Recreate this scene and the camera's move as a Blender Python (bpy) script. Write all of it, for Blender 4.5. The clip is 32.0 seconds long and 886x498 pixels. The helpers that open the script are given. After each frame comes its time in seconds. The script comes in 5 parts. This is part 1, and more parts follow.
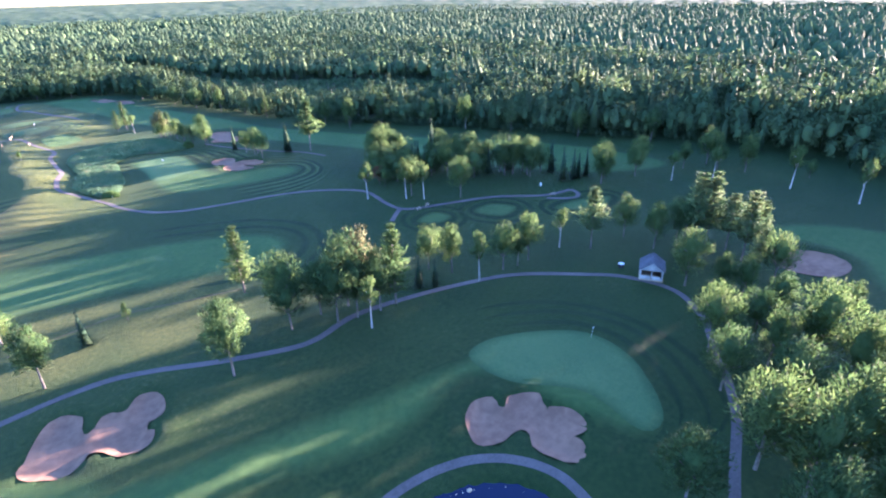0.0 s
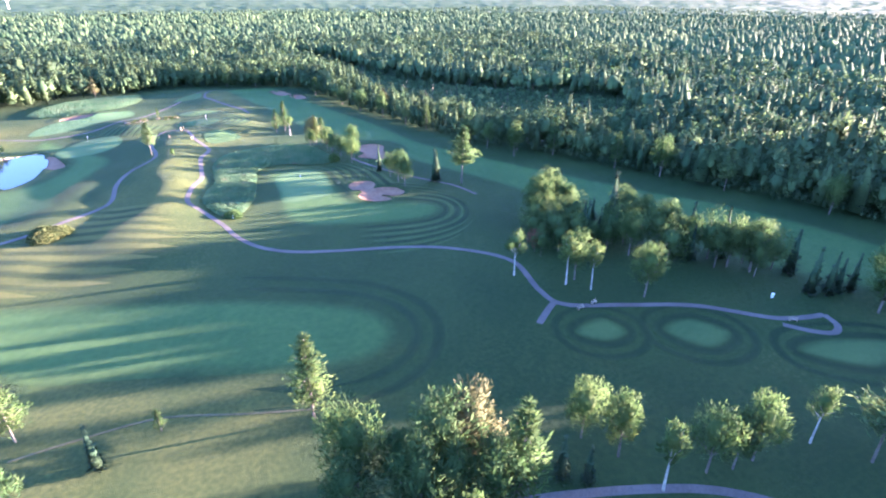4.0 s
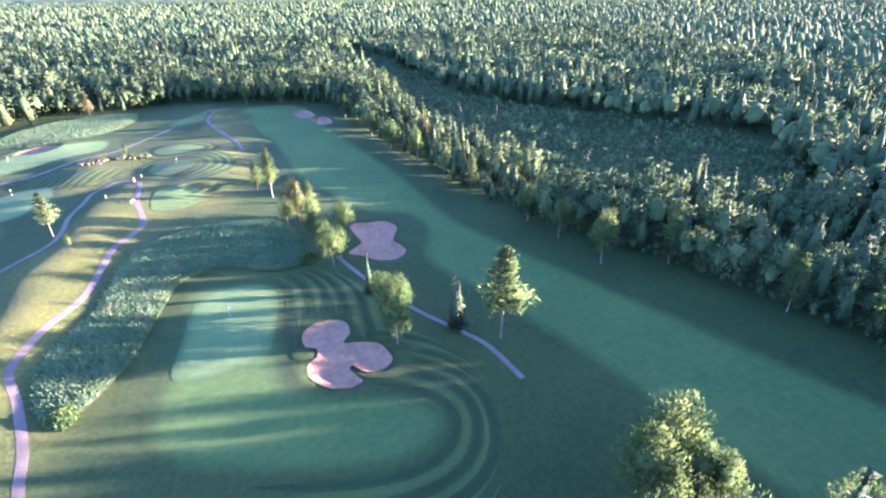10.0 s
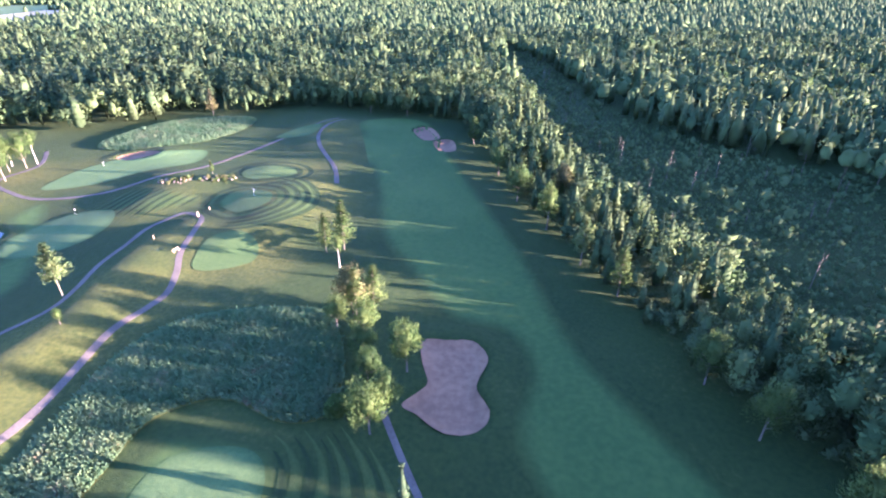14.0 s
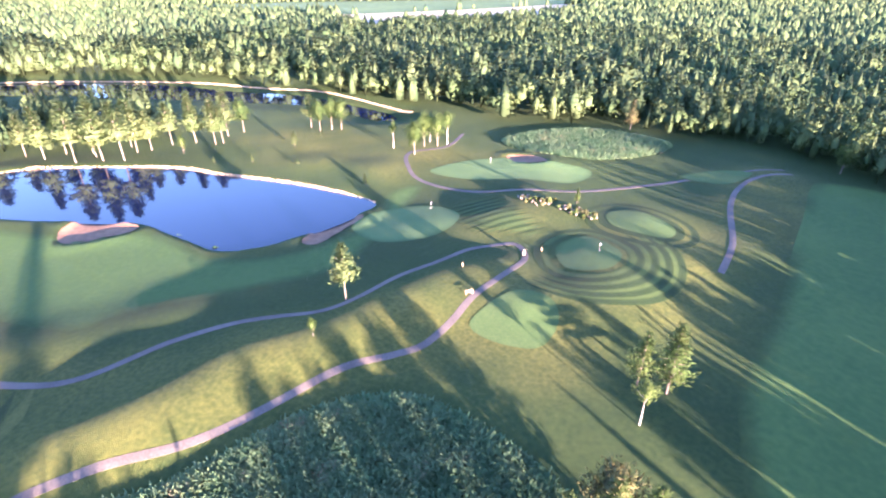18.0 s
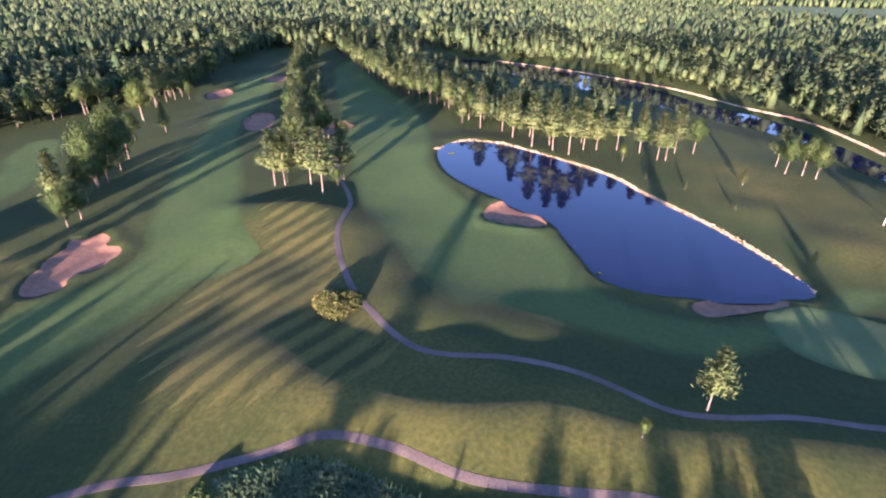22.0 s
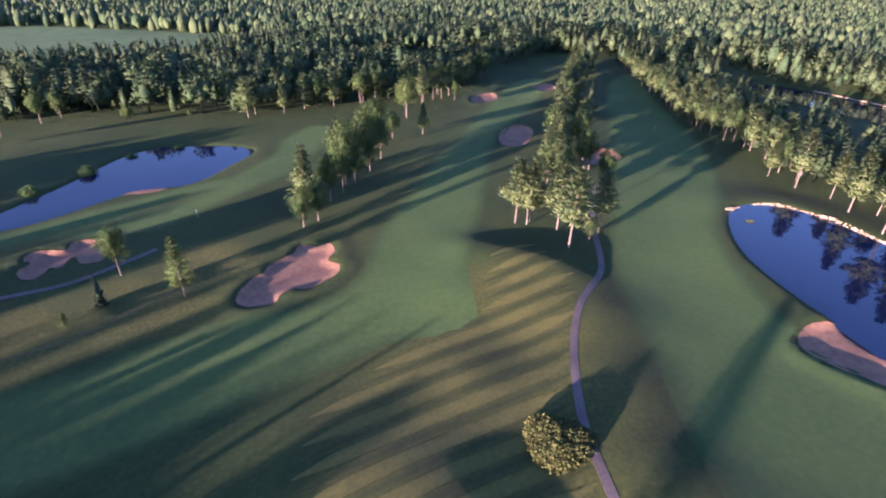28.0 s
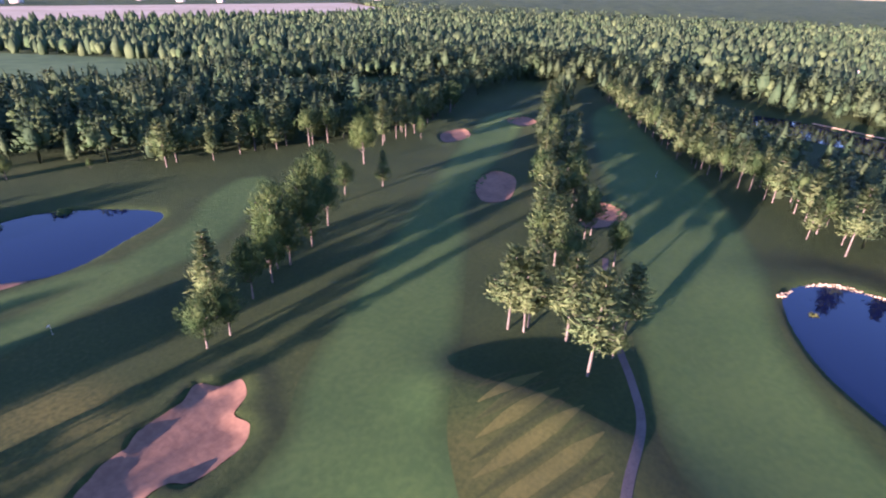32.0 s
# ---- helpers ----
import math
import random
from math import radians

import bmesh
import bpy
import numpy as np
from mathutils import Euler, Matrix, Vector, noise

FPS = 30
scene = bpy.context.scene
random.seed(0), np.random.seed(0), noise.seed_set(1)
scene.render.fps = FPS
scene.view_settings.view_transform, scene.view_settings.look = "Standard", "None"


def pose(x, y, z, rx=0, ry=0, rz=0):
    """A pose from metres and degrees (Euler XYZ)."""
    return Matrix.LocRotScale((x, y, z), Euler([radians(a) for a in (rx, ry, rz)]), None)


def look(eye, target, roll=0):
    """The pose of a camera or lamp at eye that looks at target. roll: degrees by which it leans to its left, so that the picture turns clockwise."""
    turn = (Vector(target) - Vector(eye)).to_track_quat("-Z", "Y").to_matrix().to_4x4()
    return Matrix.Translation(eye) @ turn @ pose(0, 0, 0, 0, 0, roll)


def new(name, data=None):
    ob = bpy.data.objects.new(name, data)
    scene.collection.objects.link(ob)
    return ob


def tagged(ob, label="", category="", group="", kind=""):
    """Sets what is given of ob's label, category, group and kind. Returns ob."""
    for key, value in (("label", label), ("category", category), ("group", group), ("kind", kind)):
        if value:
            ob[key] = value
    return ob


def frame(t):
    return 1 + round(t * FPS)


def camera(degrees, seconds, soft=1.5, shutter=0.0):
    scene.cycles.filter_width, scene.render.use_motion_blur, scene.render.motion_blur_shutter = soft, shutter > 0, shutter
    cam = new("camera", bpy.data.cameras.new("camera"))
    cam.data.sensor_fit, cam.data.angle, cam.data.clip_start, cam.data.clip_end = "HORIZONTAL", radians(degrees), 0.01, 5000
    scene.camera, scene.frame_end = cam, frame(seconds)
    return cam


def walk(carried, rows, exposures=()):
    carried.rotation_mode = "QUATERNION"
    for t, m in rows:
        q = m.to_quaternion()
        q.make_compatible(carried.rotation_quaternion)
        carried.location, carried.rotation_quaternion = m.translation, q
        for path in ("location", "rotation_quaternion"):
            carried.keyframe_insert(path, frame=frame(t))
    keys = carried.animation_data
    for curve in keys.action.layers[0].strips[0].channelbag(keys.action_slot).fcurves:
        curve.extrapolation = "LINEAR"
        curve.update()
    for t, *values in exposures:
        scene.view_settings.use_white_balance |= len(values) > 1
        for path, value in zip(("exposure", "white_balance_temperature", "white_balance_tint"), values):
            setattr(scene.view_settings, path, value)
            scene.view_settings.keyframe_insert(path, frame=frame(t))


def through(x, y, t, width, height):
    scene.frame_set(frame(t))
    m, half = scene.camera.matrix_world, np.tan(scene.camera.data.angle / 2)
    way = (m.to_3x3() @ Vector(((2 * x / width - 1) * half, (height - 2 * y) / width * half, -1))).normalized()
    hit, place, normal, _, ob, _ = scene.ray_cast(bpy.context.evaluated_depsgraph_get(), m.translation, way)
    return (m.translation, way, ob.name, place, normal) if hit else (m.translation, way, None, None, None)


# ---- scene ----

# ---------------------------------------------------------------- camera
cam = camera(80.05, 32.0, soft=2.1)
PATH = [
    (0, (-83.97, -162.09, 57.44), (-72.192, -148.514, 48.667), -1.90),
    (0.5, (-80.70, -159.11, 57.40), (-69.552, -145.003, 48.641), -1.60),
    (1, (-77.36, -155.51, 57.43), (-67.074, -140.745, 48.706), -1.17),
    (1.5, (-74.00, -151.30, 57.66), (-64.603, -135.941, 48.940), -0.78),
    (2, (-70.39, -146.72, 57.91), (-61.607, -130.998, 49.217), -0.65),
    (2.5, (-67.13, -141.44, 58.19), (-59.091, -125.316, 49.514), -0.31),
    (3, (-63.73, -135.68, 58.47), (-56.311, -119.263, 49.782), -0.25),
    (3.5, (-60.31, -129.48, 58.95), (-53.151, -112.957, 50.239), -0.04),
    (5.5, (-45.18, -104.31, 61.68), (-38.824, -87.609, 52.692), -0.74),
    (6, (-41.37, -97.92, 62.15), (-35.125, -81.198, 53.127), -0.93),
    (6.5, (-37.56, -91.26, 62.50), (-31.384, -74.541, 53.426), -0.92),
    (7, (-33.86, -84.54, 62.79), (-27.777, -67.803, 53.677), -0.91),
    (7.5, (-30.07, -77.76, 63.03), (-24.079, -61.023, 53.860), -0.99),
    (8, (-26.11, -70.74, 63.04), (-20.218, -53.987, 53.838), -1.02),
    (8.5, (-22.44, -63.81, 62.88), (-16.816, -46.968, 53.668), -1.02),
    (9, (-19.07, -56.97, 62.66), (-13.956, -39.956, 53.476), -0.87),
    (9.5, (-15.89, -49.96, 62.63), (-11.303, -32.798, 53.453), -0.77),
    (10, (-12.92, -42.80, 62.66), (-8.842, -25.503, 53.479), -0.72),
    (10.5, (-9.94, -35.49, 62.72), (-6.314, -18.107, 53.519), -0.64),
    (11, (-7.46, -28.24, 62.85), (-4.667, -10.705, 53.638), -0.55),
    (11.5, (-5.28, -21.21, 63.21), (-3.448, -3.562, 53.971), -0.44),
    (12, (-3.22, -14.19, 63.47), (-1.852, 3.488, 54.210), -0.31),
    (12.5, (-1.41, -6.98, 63.73), (-0.731, 10.700, 54.410), -0.34),
    (13, (-0.00, 0.00, 63.91), (0.000, 17.681, 54.564), -0.19),
    (13.5, (1.04, 6.74, 63.91), (0.419, 24.394, 54.535), -0.09),
    (15.5, (3.03, 36.21, 62.46), (-1.511, 53.268, 53.055), 0.10),
    (16, (2.87, 43.05, 62.04), (-4.137, 59.249, 52.635), -0.00),
    (16.5, (2.20, 49.07, 61.48), (-6.997, 64.161, 52.111), -0.10),
    (17, (0.50, 53.97, 61.00), (-10.302, 67.959, 51.640), 0.02),
    (17.5, (-1.75, 57.77, 60.80), (-14.103, 70.411, 51.437), 0.25),
    (18, (-3.64, 60.76, 61.09), (-17.315, 71.929, 51.703), 0.39),
    (18.5, (-5.10, 63.03, 61.74), (-19.923, 72.569, 52.298), 0.40),
    (19, (-6.25, 65.01, 62.21), (-22.073, 72.773, 52.756), 0.31),
    (19.5, (-8.30, 67.17, 62.38), (-24.965, 72.824, 52.888), 0.30),
    (20, (-10.54, 68.42, 62.41), (-27.651, 72.504, 52.898), 0.35),
    (20.5, (-12.68, 69.28, 62.58), (-30.084, 71.885, 53.067), 0.31),
    (21, (-14.45, 69.83, 62.99), (-32.010, 70.625, 53.458), 0.32),
    (21.5, (-16.43, 70.19, 63.48), (-33.982, 69.270, 53.933), 0.34),
    (22, (-18.47, 70.27, 63.52), (-35.822, 67.536, 53.961), 0.43),
    (22.5, (-20.72, 70.12, 63.19), (-37.678, 65.527, 53.634), 0.58),
    (23, (-23.97, 69.77, 62.71), (-40.213, 63.048, 53.176), 0.84),
    (23.5, (-27.37, 68.69, 62.41), (-42.673, 60.065, 52.850), 0.80),
    (24, (-30.37, 67.03, 62.18), (-44.672, 56.854, 52.600), 0.82),
    (24.5, (-32.72, 65.72, 62.00), (-46.697, 55.115, 52.402), 0.78),
    (25, (-35.04, 64.30, 61.88), (-48.967, 53.637, 52.266), 0.81),
    (25.5, (-37.22, 62.53, 61.90), (-51.303, 52.100, 52.268), 0.82),
    (27.5, (-47.27, 55.08, 62.40), (-61.450, 44.779, 52.771), 1.25),
    (28, (-50.43, 52.52, 62.36), (-64.619, 42.218, 52.741), 1.30),
    (28.5, (-54.00, 49.53, 62.25), (-68.208, 39.257, 52.637), 1.39),
    (29, (-58.16, 46.26, 62.18), (-72.445, 36.090, 52.566), 1.41),
    (29.5, (-62.68, 43.05, 61.98), (-77.219, 33.248, 52.366), 1.54),
    (30, (-67.31, 39.87, 61.67), (-81.914, 30.171, 52.044), 1.64),
    (30.5, (-72.29, 36.59, 61.40), (-86.958, 26.984, 51.777), 1.69),
    (31, (-77.40, 33.33, 61.06), (-92.144, 23.800, 51.474), 1.78),
    (31.5, (-82.41, 30.21, 60.69), (-97.261, 20.696, 51.263), 1.81),
    (32, (-86.94, 27.10, 60.44), (-102.040, 17.521, 51.482), 1.75),
]
EXPOSURES = [(0.0, 4.25, 4720, 37), (1.0, 4.21, 4720, 37), (2.0, 4.32, 4720, 37), (3.0, 4.48, 4730, 38), (6.0, 4.75, 4810, 42), (8.0, 4.94, 4860, 46), (9.0, 4.86, 4880, 47), (11.0, 4.36, 4890, 45), (13.0, 4.29, 4890, 45), (16.0, 4.13, 5010, 46), (18.0, 4.35, 5250, 44), (19.0, 4.07, 5300, 46), (20.0, 3.63, 5320, 46), (22.0, 3.12, 5300, 51), (23.0, 3.10, 5240, 50), (24.0, 3.15, 5180, 51), (25.0, 2.90, 5150, 52), (32.0, 2.81, 5050, 56)]
walk(cam, [(t, look(eye, target, roll)) for t, eye, target, roll in PATH], EXPOSURES)

# ---------------------------------------------------------------- daylight
SUN_AZ, SUN_EL = -6.5, 5.8          # degrees from +x, low evening sun
world = bpy.data.worlds.new("sky")
scene.world = world
world.use_nodes = True
wn = world.node_tree
sky = wn.nodes.new("ShaderNodeTexSky")
sky.sky_type, sky.sun_disc = "NISHITA", False
sky.dust_density, sky.ozone_density = 0.6, 2.0
sky.sun_elevation, sky.sun_rotation = radians(SUN_EL), radians(90 - SUN_AZ)
wn.links.new(sky.outputs["Color"], wn.nodes["Background"].inputs["Color"])
wn.nodes["Background"].inputs["Strength"].default_value = 0.078
sun = new("sun", bpy.data.lights.new("sun", "SUN"))
sun.data.energy, sun.data.angle, sun.data.color = 5.0, radians(0.6), (1.0, 0.68, 0.36)
toward = Vector((math.cos(radians(SUN_EL)) * math.cos(radians(SUN_AZ)), math.cos(radians(SUN_EL)) * math.sin(radians(SUN_AZ)), math.sin(radians(SUN_EL))))
sun.matrix_world = look(toward * 100, (0, 0, 0))


# ---------------------------------------------------------------- materials
def material(name, low, high, grain=1.0, patch=0.05, rough=0.9, bump=0.3, gap=0.1, island=0.0, third=None, through=0.0, blades=0.0, tone=0.0, dry=None):
    """Two colours mixed by noise of two sizes (per metre), with relief. island: variation from leaf to leaf; tone: from
    tree to tree; through: light passing leaves; dry: two colours for the dry attribute, such as dried turf with sunlit
    gold.
    """
    m = bpy.data.materials.new(name)
    m.use_nodes = True
    nt, nd = m.node_tree, m.node_tree.nodes
    bsdf = nd["Principled BSDF"]
    bsdf.inputs["Roughness"].default_value = rough
    bsdf.inputs["Specular IOR Level"].default_value = 0.25
    geo = nd.new("ShaderNodeNewGeometry")
    fine, wide = nd.new("ShaderNodeTexNoise"), nd.new("ShaderNodeTexNoise")
    fine.inputs["Scale"].default_value, fine.inputs["Detail"].default_value = grain, 4
    wide.inputs["Scale"].default_value, wide.inputs["Detail"].default_value = patch, 4
    for n in (fine, wide):
        nt.links.new(geo.outputs["Position"], n.inputs["Vector"])
    add = nd.new("ShaderNodeMath")
    add.operation = "ADD"
    nt.links.new(fine.outputs["Fac"], add.inputs[0])
    nt.links.new(wide.outputs["Fac"], add.inputs[1])
    total = add.outputs[0]
    if island:
        k = nd.new("ShaderNodeMath")
        k.operation = "MULTIPLY_ADD"
        k.inputs[1].default_value = island
        nt.links.new(geo.outputs["Random Per Island"], k.inputs[0])
        nt.links.new(total, k.inputs[2])
        sub = nd.new("ShaderNodeMath")
        sub.operation = "SUBTRACT"
        sub.inputs[1].default_value = island / 2
        nt.links.new(k.outputs[0], sub.inputs[0])
        total = sub.outputs[0]
    if tone:
        each = nd.new("ShaderNodeAttribute")
        each.attribute_name = "tone"
        k = nd.new("ShaderNodeMath")
        k.operation = "MULTIPLY_ADD"
        k.inputs[1].default_value = tone
        nt.links.new(each.outputs["Fac"], k.inputs[0])
        nt.links.new(total, k.inputs[2])
        total = k.outputs[0]
    ramp = nd.new("ShaderNodeValToRGB")
    e = ramp.color_ramp.elements
    half = nd.new("ShaderNodeMath")
    half.operation = "MULTIPLY"
    half.inputs[1].default_value = 0.5
    nt.links.new(total, half.inputs[0])
    nt.links.new(half.outputs[0], ramp.inputs["Fac"])
    e[0].position, e[1].position = 0.5 - gap, 0.5 + gap
    e[0].color, e[1].color = (*low, 1), (*high, 1)
    if third:
        t = e.new(0.5 + 1.6 * gap)
        t.color = (*third, 1)
    nt.links.new(ramp.outputs["Color"], bsdf.inputs["Base Color"])
    if dry:
        worn = nd.new("ShaderNodeAttribute")
        worn.attribute_name = "dry"
        straw = nd.new("ShaderNodeValToRGB")
        straw.color_ramp.elements[0].position, straw.color_ramp.elements[1].position = 0.5 - gap, 0.5 + gap
        straw.color_ramp.elements[0].color, straw.color_ramp.elements[1].color = (*dry[0], 1), (*dry[1], 1)
        nt.links.new(half.outputs[0], straw.inputs["Fac"])
        blend = nd.new("ShaderNodeMix")
        blend.data_type = "RGBA"
        nt.links.new(worn.outputs["Fac"], blend.inputs["Factor"])
        nt.links.new(ramp.outputs["Color"], blend.inputs["A"])
        nt.links.new(straw.outputs["Color"], blend.inputs["B"])
        nt.links.new(blend.outputs["Result"], bsdf.inputs["Base Color"])
    if bump:
        b = nd.new("ShaderNodeBump")
        b.inputs["Strength"].default_value, b.inputs["Distance"].default_value = bump, 0.3
        nt.links.new(fine.outputs["Fac"], b.inputs["Height"])
        nt.links.new(b.outputs["Normal"], bsdf.inputs["Normal"])
    if blades:
        tip = nd.new("ShaderNodeTexNoise")
        tip.inputs["Scale"].default_value, tip.inputs["Detail"].default_value = 8.0, 2
        nt.links.new(geo.outputs["Position"], tip.inputs["Vector"])
        g = nd.new("ShaderNodeBump")
        g.inputs["Strength"].default_value, g.inputs["Distance"].default_value = 1.0, blades
        nt.links.new(tip.outputs["Fac"], g.inputs["Height"])
        nt.links.new(b.outputs["Normal"], g.inputs["Normal"])
        nt.links.new(g.outputs["Normal"], bsdf.inputs["Normal"])
    if through:
        tr = nd.new("ShaderNodeBsdfTranslucent")
        mix = nd.new("ShaderNodeMixShader")
        mix.inputs[0].default_value = through
        nt.links.new(ramp.outputs["Color"], tr.inputs["Color"])
        nt.links.new(bsdf.outputs[0], mix.inputs[1])
        nt.links.new(tr.outputs[0], mix.inputs[2])
        nt.links.new(mix.outputs[0], nd["Material Output"].inputs["Surface"])
    return m


ROUGH_LOW, ROUGH_HIGH = (0.017, 0.045, 0.008), (0.034, 0.065, 0.012)
# The straw pair carries golden low sunlight as well as dried grass.
SUN_STRAW_LOW, SUN_STRAW_HIGH = (0.054, 0.073, 0.014), (0.122, 0.130, 0.027)
M_ROUGH = material("rough grass", ROUGH_LOW, ROUGH_HIGH, grain=1.2, patch=0.035, bump=0.25, gap=0.10, third=(0.058, 0.080, 0.018), blades=0.5, dry=(SUN_STRAW_LOW, SUN_STRAW_HIGH))
M_BAND = material("light mown band", (0.044, 0.084, 0.018), (0.066, 0.106, 0.025), grain=1.5, patch=0.08, bump=0.3, blades=0.55, dry=(ROUGH_LOW, ROUGH_HIGH))
M_RING = material("dark mown band", (0.008, 0.027, 0.005), (0.015, 0.036, 0.008), grain=1.5, patch=0.08, bump=0.3, blades=0.3, dry=(ROUGH_LOW, ROUGH_HIGH))
M_STRAW = material("light mown dry band", (0.100, 0.114, 0.026), (0.142, 0.146, 0.035), grain=1.5, patch=0.08, bump=0.3, blades=0.55, dry=(SUN_STRAW_LOW, SUN_STRAW_HIGH))
M_STUBBLE = material("dark mown dry band", (0.025, 0.043, 0.010), (0.040, 0.058, 0.014), grain=1.5, patch=0.08, bump=0.3, blades=0.4, dry=(SUN_STRAW_LOW, SUN_STRAW_HIGH))
M_FAIR = material("fairway grass", (0.046, 0.106, 0.025), (0.070, 0.134, 0.032), grain=0.8, patch=0.04, bump=0.15, blades=0.48, dry=(ROUGH_LOW, ROUGH_HIGH))
M_GREEN = material("green turf", (0.072, 0.142, 0.050), (0.098, 0.170, 0.058), grain=2.0, patch=0.08, bump=0.05, blades=0.4, dry=((0.038, 0.090, 0.028), (0.060, 0.118, 0.035)))
M_TEE = material("tee turf", (0.054, 0.106, 0.030), (0.080, 0.134, 0.038), grain=2.0, patch=0.08, bump=0.05, blades=0.4, dry=(ROUGH_LOW, ROUGH_HIGH))
M_SAND = material("bunker sand", (0.160, 0.094, 0.060), (0.232, 0.138, 0.086), grain=0.8, patch=0.15, bump=0.15)
M_ASPH = material("asphalt path", (0.078, 0.068, 0.063), (0.116, 0.101, 0.093), grain=3.0, patch=0.2, bump=0.2)
M_DIRT = material("bare earth", (0.06, 0.06, 0.03), (0.11, 0.10, 0.05), grain=2.0, patch=0.2)
M_REED = material("reeds", (0.085, 0.165, 0.082), (0.145, 0.215, 0.112), grain=0.25, patch=0.05, bump=0, island=0.25, third=(0.20, 0.175, 0.11), through=0.5)
M_LEAF = material("broad leaves", (0.046, 0.096, 0.031), (0.098, 0.152, 0.048), grain=0.35, patch=0.06, bump=0, island=0.35, through=0.45)
M_LEAF2 = material("yellow-green leaves", (0.066, 0.122, 0.034), (0.120, 0.174, 0.054), grain=0.35, patch=0.06, bump=0, island=0.35, through=0.5)
M_PINE = material("pine needles", (0.088, 0.150, 0.056), (0.168, 0.224, 0.084), grain=0.4, patch=0.08, bump=0, island=0.5, through=0.4)
M_SPRUCE = material("spruce needles", (0.020, 0.046, 0.024), (0.048, 0.080, 0.036), grain=0.4, patch=0.08, bump=0, island=0.5, through=0.1)
M_BARK = material("grey-brown bark", (0.085, 0.075, 0.062), (0.185, 0.165, 0.140), grain=4.0, patch=0.6, bump=0.6)
M_BIRCH = material("white birch bark", (0.24, 0.225, 0.20), (0.46, 0.44, 0.41), grain=5.0, patch=1.2, bump=0.2)
M_FOREST = material("forest leaves", (0.054, 0.104, 0.040), (0.108, 0.158, 0.060), grain=0.14, patch=0.012, bump=0, island=0.15, gap=0.17, through=0.3, tone=0.6)
M_FORCON = material("forest needles", (0.040, 0.080, 0.036), (0.088, 0.130, 0.054), grain=0.14, patch=0.012, bump=0, island=0.15, gap=0.17, through=0.25, tone=0.6)
M_SCRUB = material("marsh scrub", (0.070, 0.124, 0.052), (0.130, 0.190, 0.080), grain=0.2, patch=0.02, bump=0, island=0.3, through=0.5, tone=0.4)
M_FIELD = material("farm field", (0.055, 0.112, 0.034), (0.092, 0.158, 0.050), grain=0.08, patch=0.01)
M_CROP = material("dry crop field", (0.36, 0.31, 0.20), (0.48, 0.42, 0.30), grain=0.05, patch=0.01)
M_STONE = material("bank stones", (0.26, 0.20, 0.13), (0.44, 0.36, 0.25), grain=1.5, patch=0.3, bump=0.6)

M_WATER = bpy.data.materials.new("pond water")
M_WATER.use_nodes = True
wb = M_WATER.node_tree.nodes["Principled BSDF"]
wb.inputs["Base Color"].default_value = (0.004, 0.008, 0.034, 1)
wb.inputs["Roughness"].default_value = 0.04
wb.inputs["IOR"].default_value = 1.33
wbump, wnoise = M_WATER.node_tree.nodes.new("ShaderNodeBump"), M_WATER.node_tree.nodes.new("ShaderNodeTexNoise")
wnoise.inputs["Scale"].default_value = 0.9
wbump.inputs["Strength"].default_value, wbump.inputs["Distance"].default_value = 0.05, 0.05
M_WATER.node_tree.links.new(wnoise.outputs["Fac"], wbump.inputs["Height"])
M_WATER.node_tree.links.new(wbump.outputs["Normal"], wb.inputs["Normal"])


# ---------------------------------------------------------------- plan helpers
def curve(points, closed=False, step=1.5):
    """Catmull-Rom through the points, at about even steps."""
    p = np.array(points, float)
    n = len(p)
    out = []
    for i in range(n if closed else n - 1):
        a, b, c, d = (p[k % n] if closed else p[min(max(k, 0), n - 1)] for k in (i - 1, i, i + 1, i + 2))
        m = max(2, int(np.linalg.norm(c - b) / step))
        for s in np.arange(m) / m:
            out.append(0.5 * (2 * b + (c - a) * s + (2 * a - 5 * b + 4 * c - d) * s**2 + (3 * b - a - 3 * c + d) * s**3))
    if not closed:
        out.append(p[-1])
    return np.array(out)


def inside(P, poly):
    x, y = P[:, 0], P[:, 1]
    hit = np.zeros(len(P), bool)
    a, b = poly, np.roll(poly, -1, 0)
    for (ax, ay), (bx, by) in zip(a, b):
        if ay != by:
            hit ^= ((ay > y) != (by > y)) & (x < (bx - ax) * (y - ay) / (by - ay) + ax)
    return hit


def reach(P, poly, closed=True):
    """Distance of points from a line."""
    best = np.full(len(P), 1e9)
    ends = np.roll(poly, -1, 0) if closed else poly[1:]
    for a, b in zip(poly, ends):
        ab = b - a
        s = np.clip(((P - a) @ ab) / max(ab @ ab, 1e-9), 0, 1)
        best = np.minimum(best, ((P - a - s[:, None] * ab) ** 2).sum(1))
    return np.sqrt(best)


def signed(P, poly, far):
    """Distance from an outline, negative inside; far beyond it, only far."""
    out = np.full(len(P), far)
    lo, hi = poly.min(0) - far, poly.max(0) + far
    near = ((P > lo) & (P < hi)).all(1)
    if near.any():
        q = P[near]
        d = reach(q, poly)
        out[near] = np.where(inside(q, poly), -d, np.minimum(d, far))
    return out


def smooth(x):
    x = np.clip(x, 0, 1)
    return x * x * (3 - 2 * x)


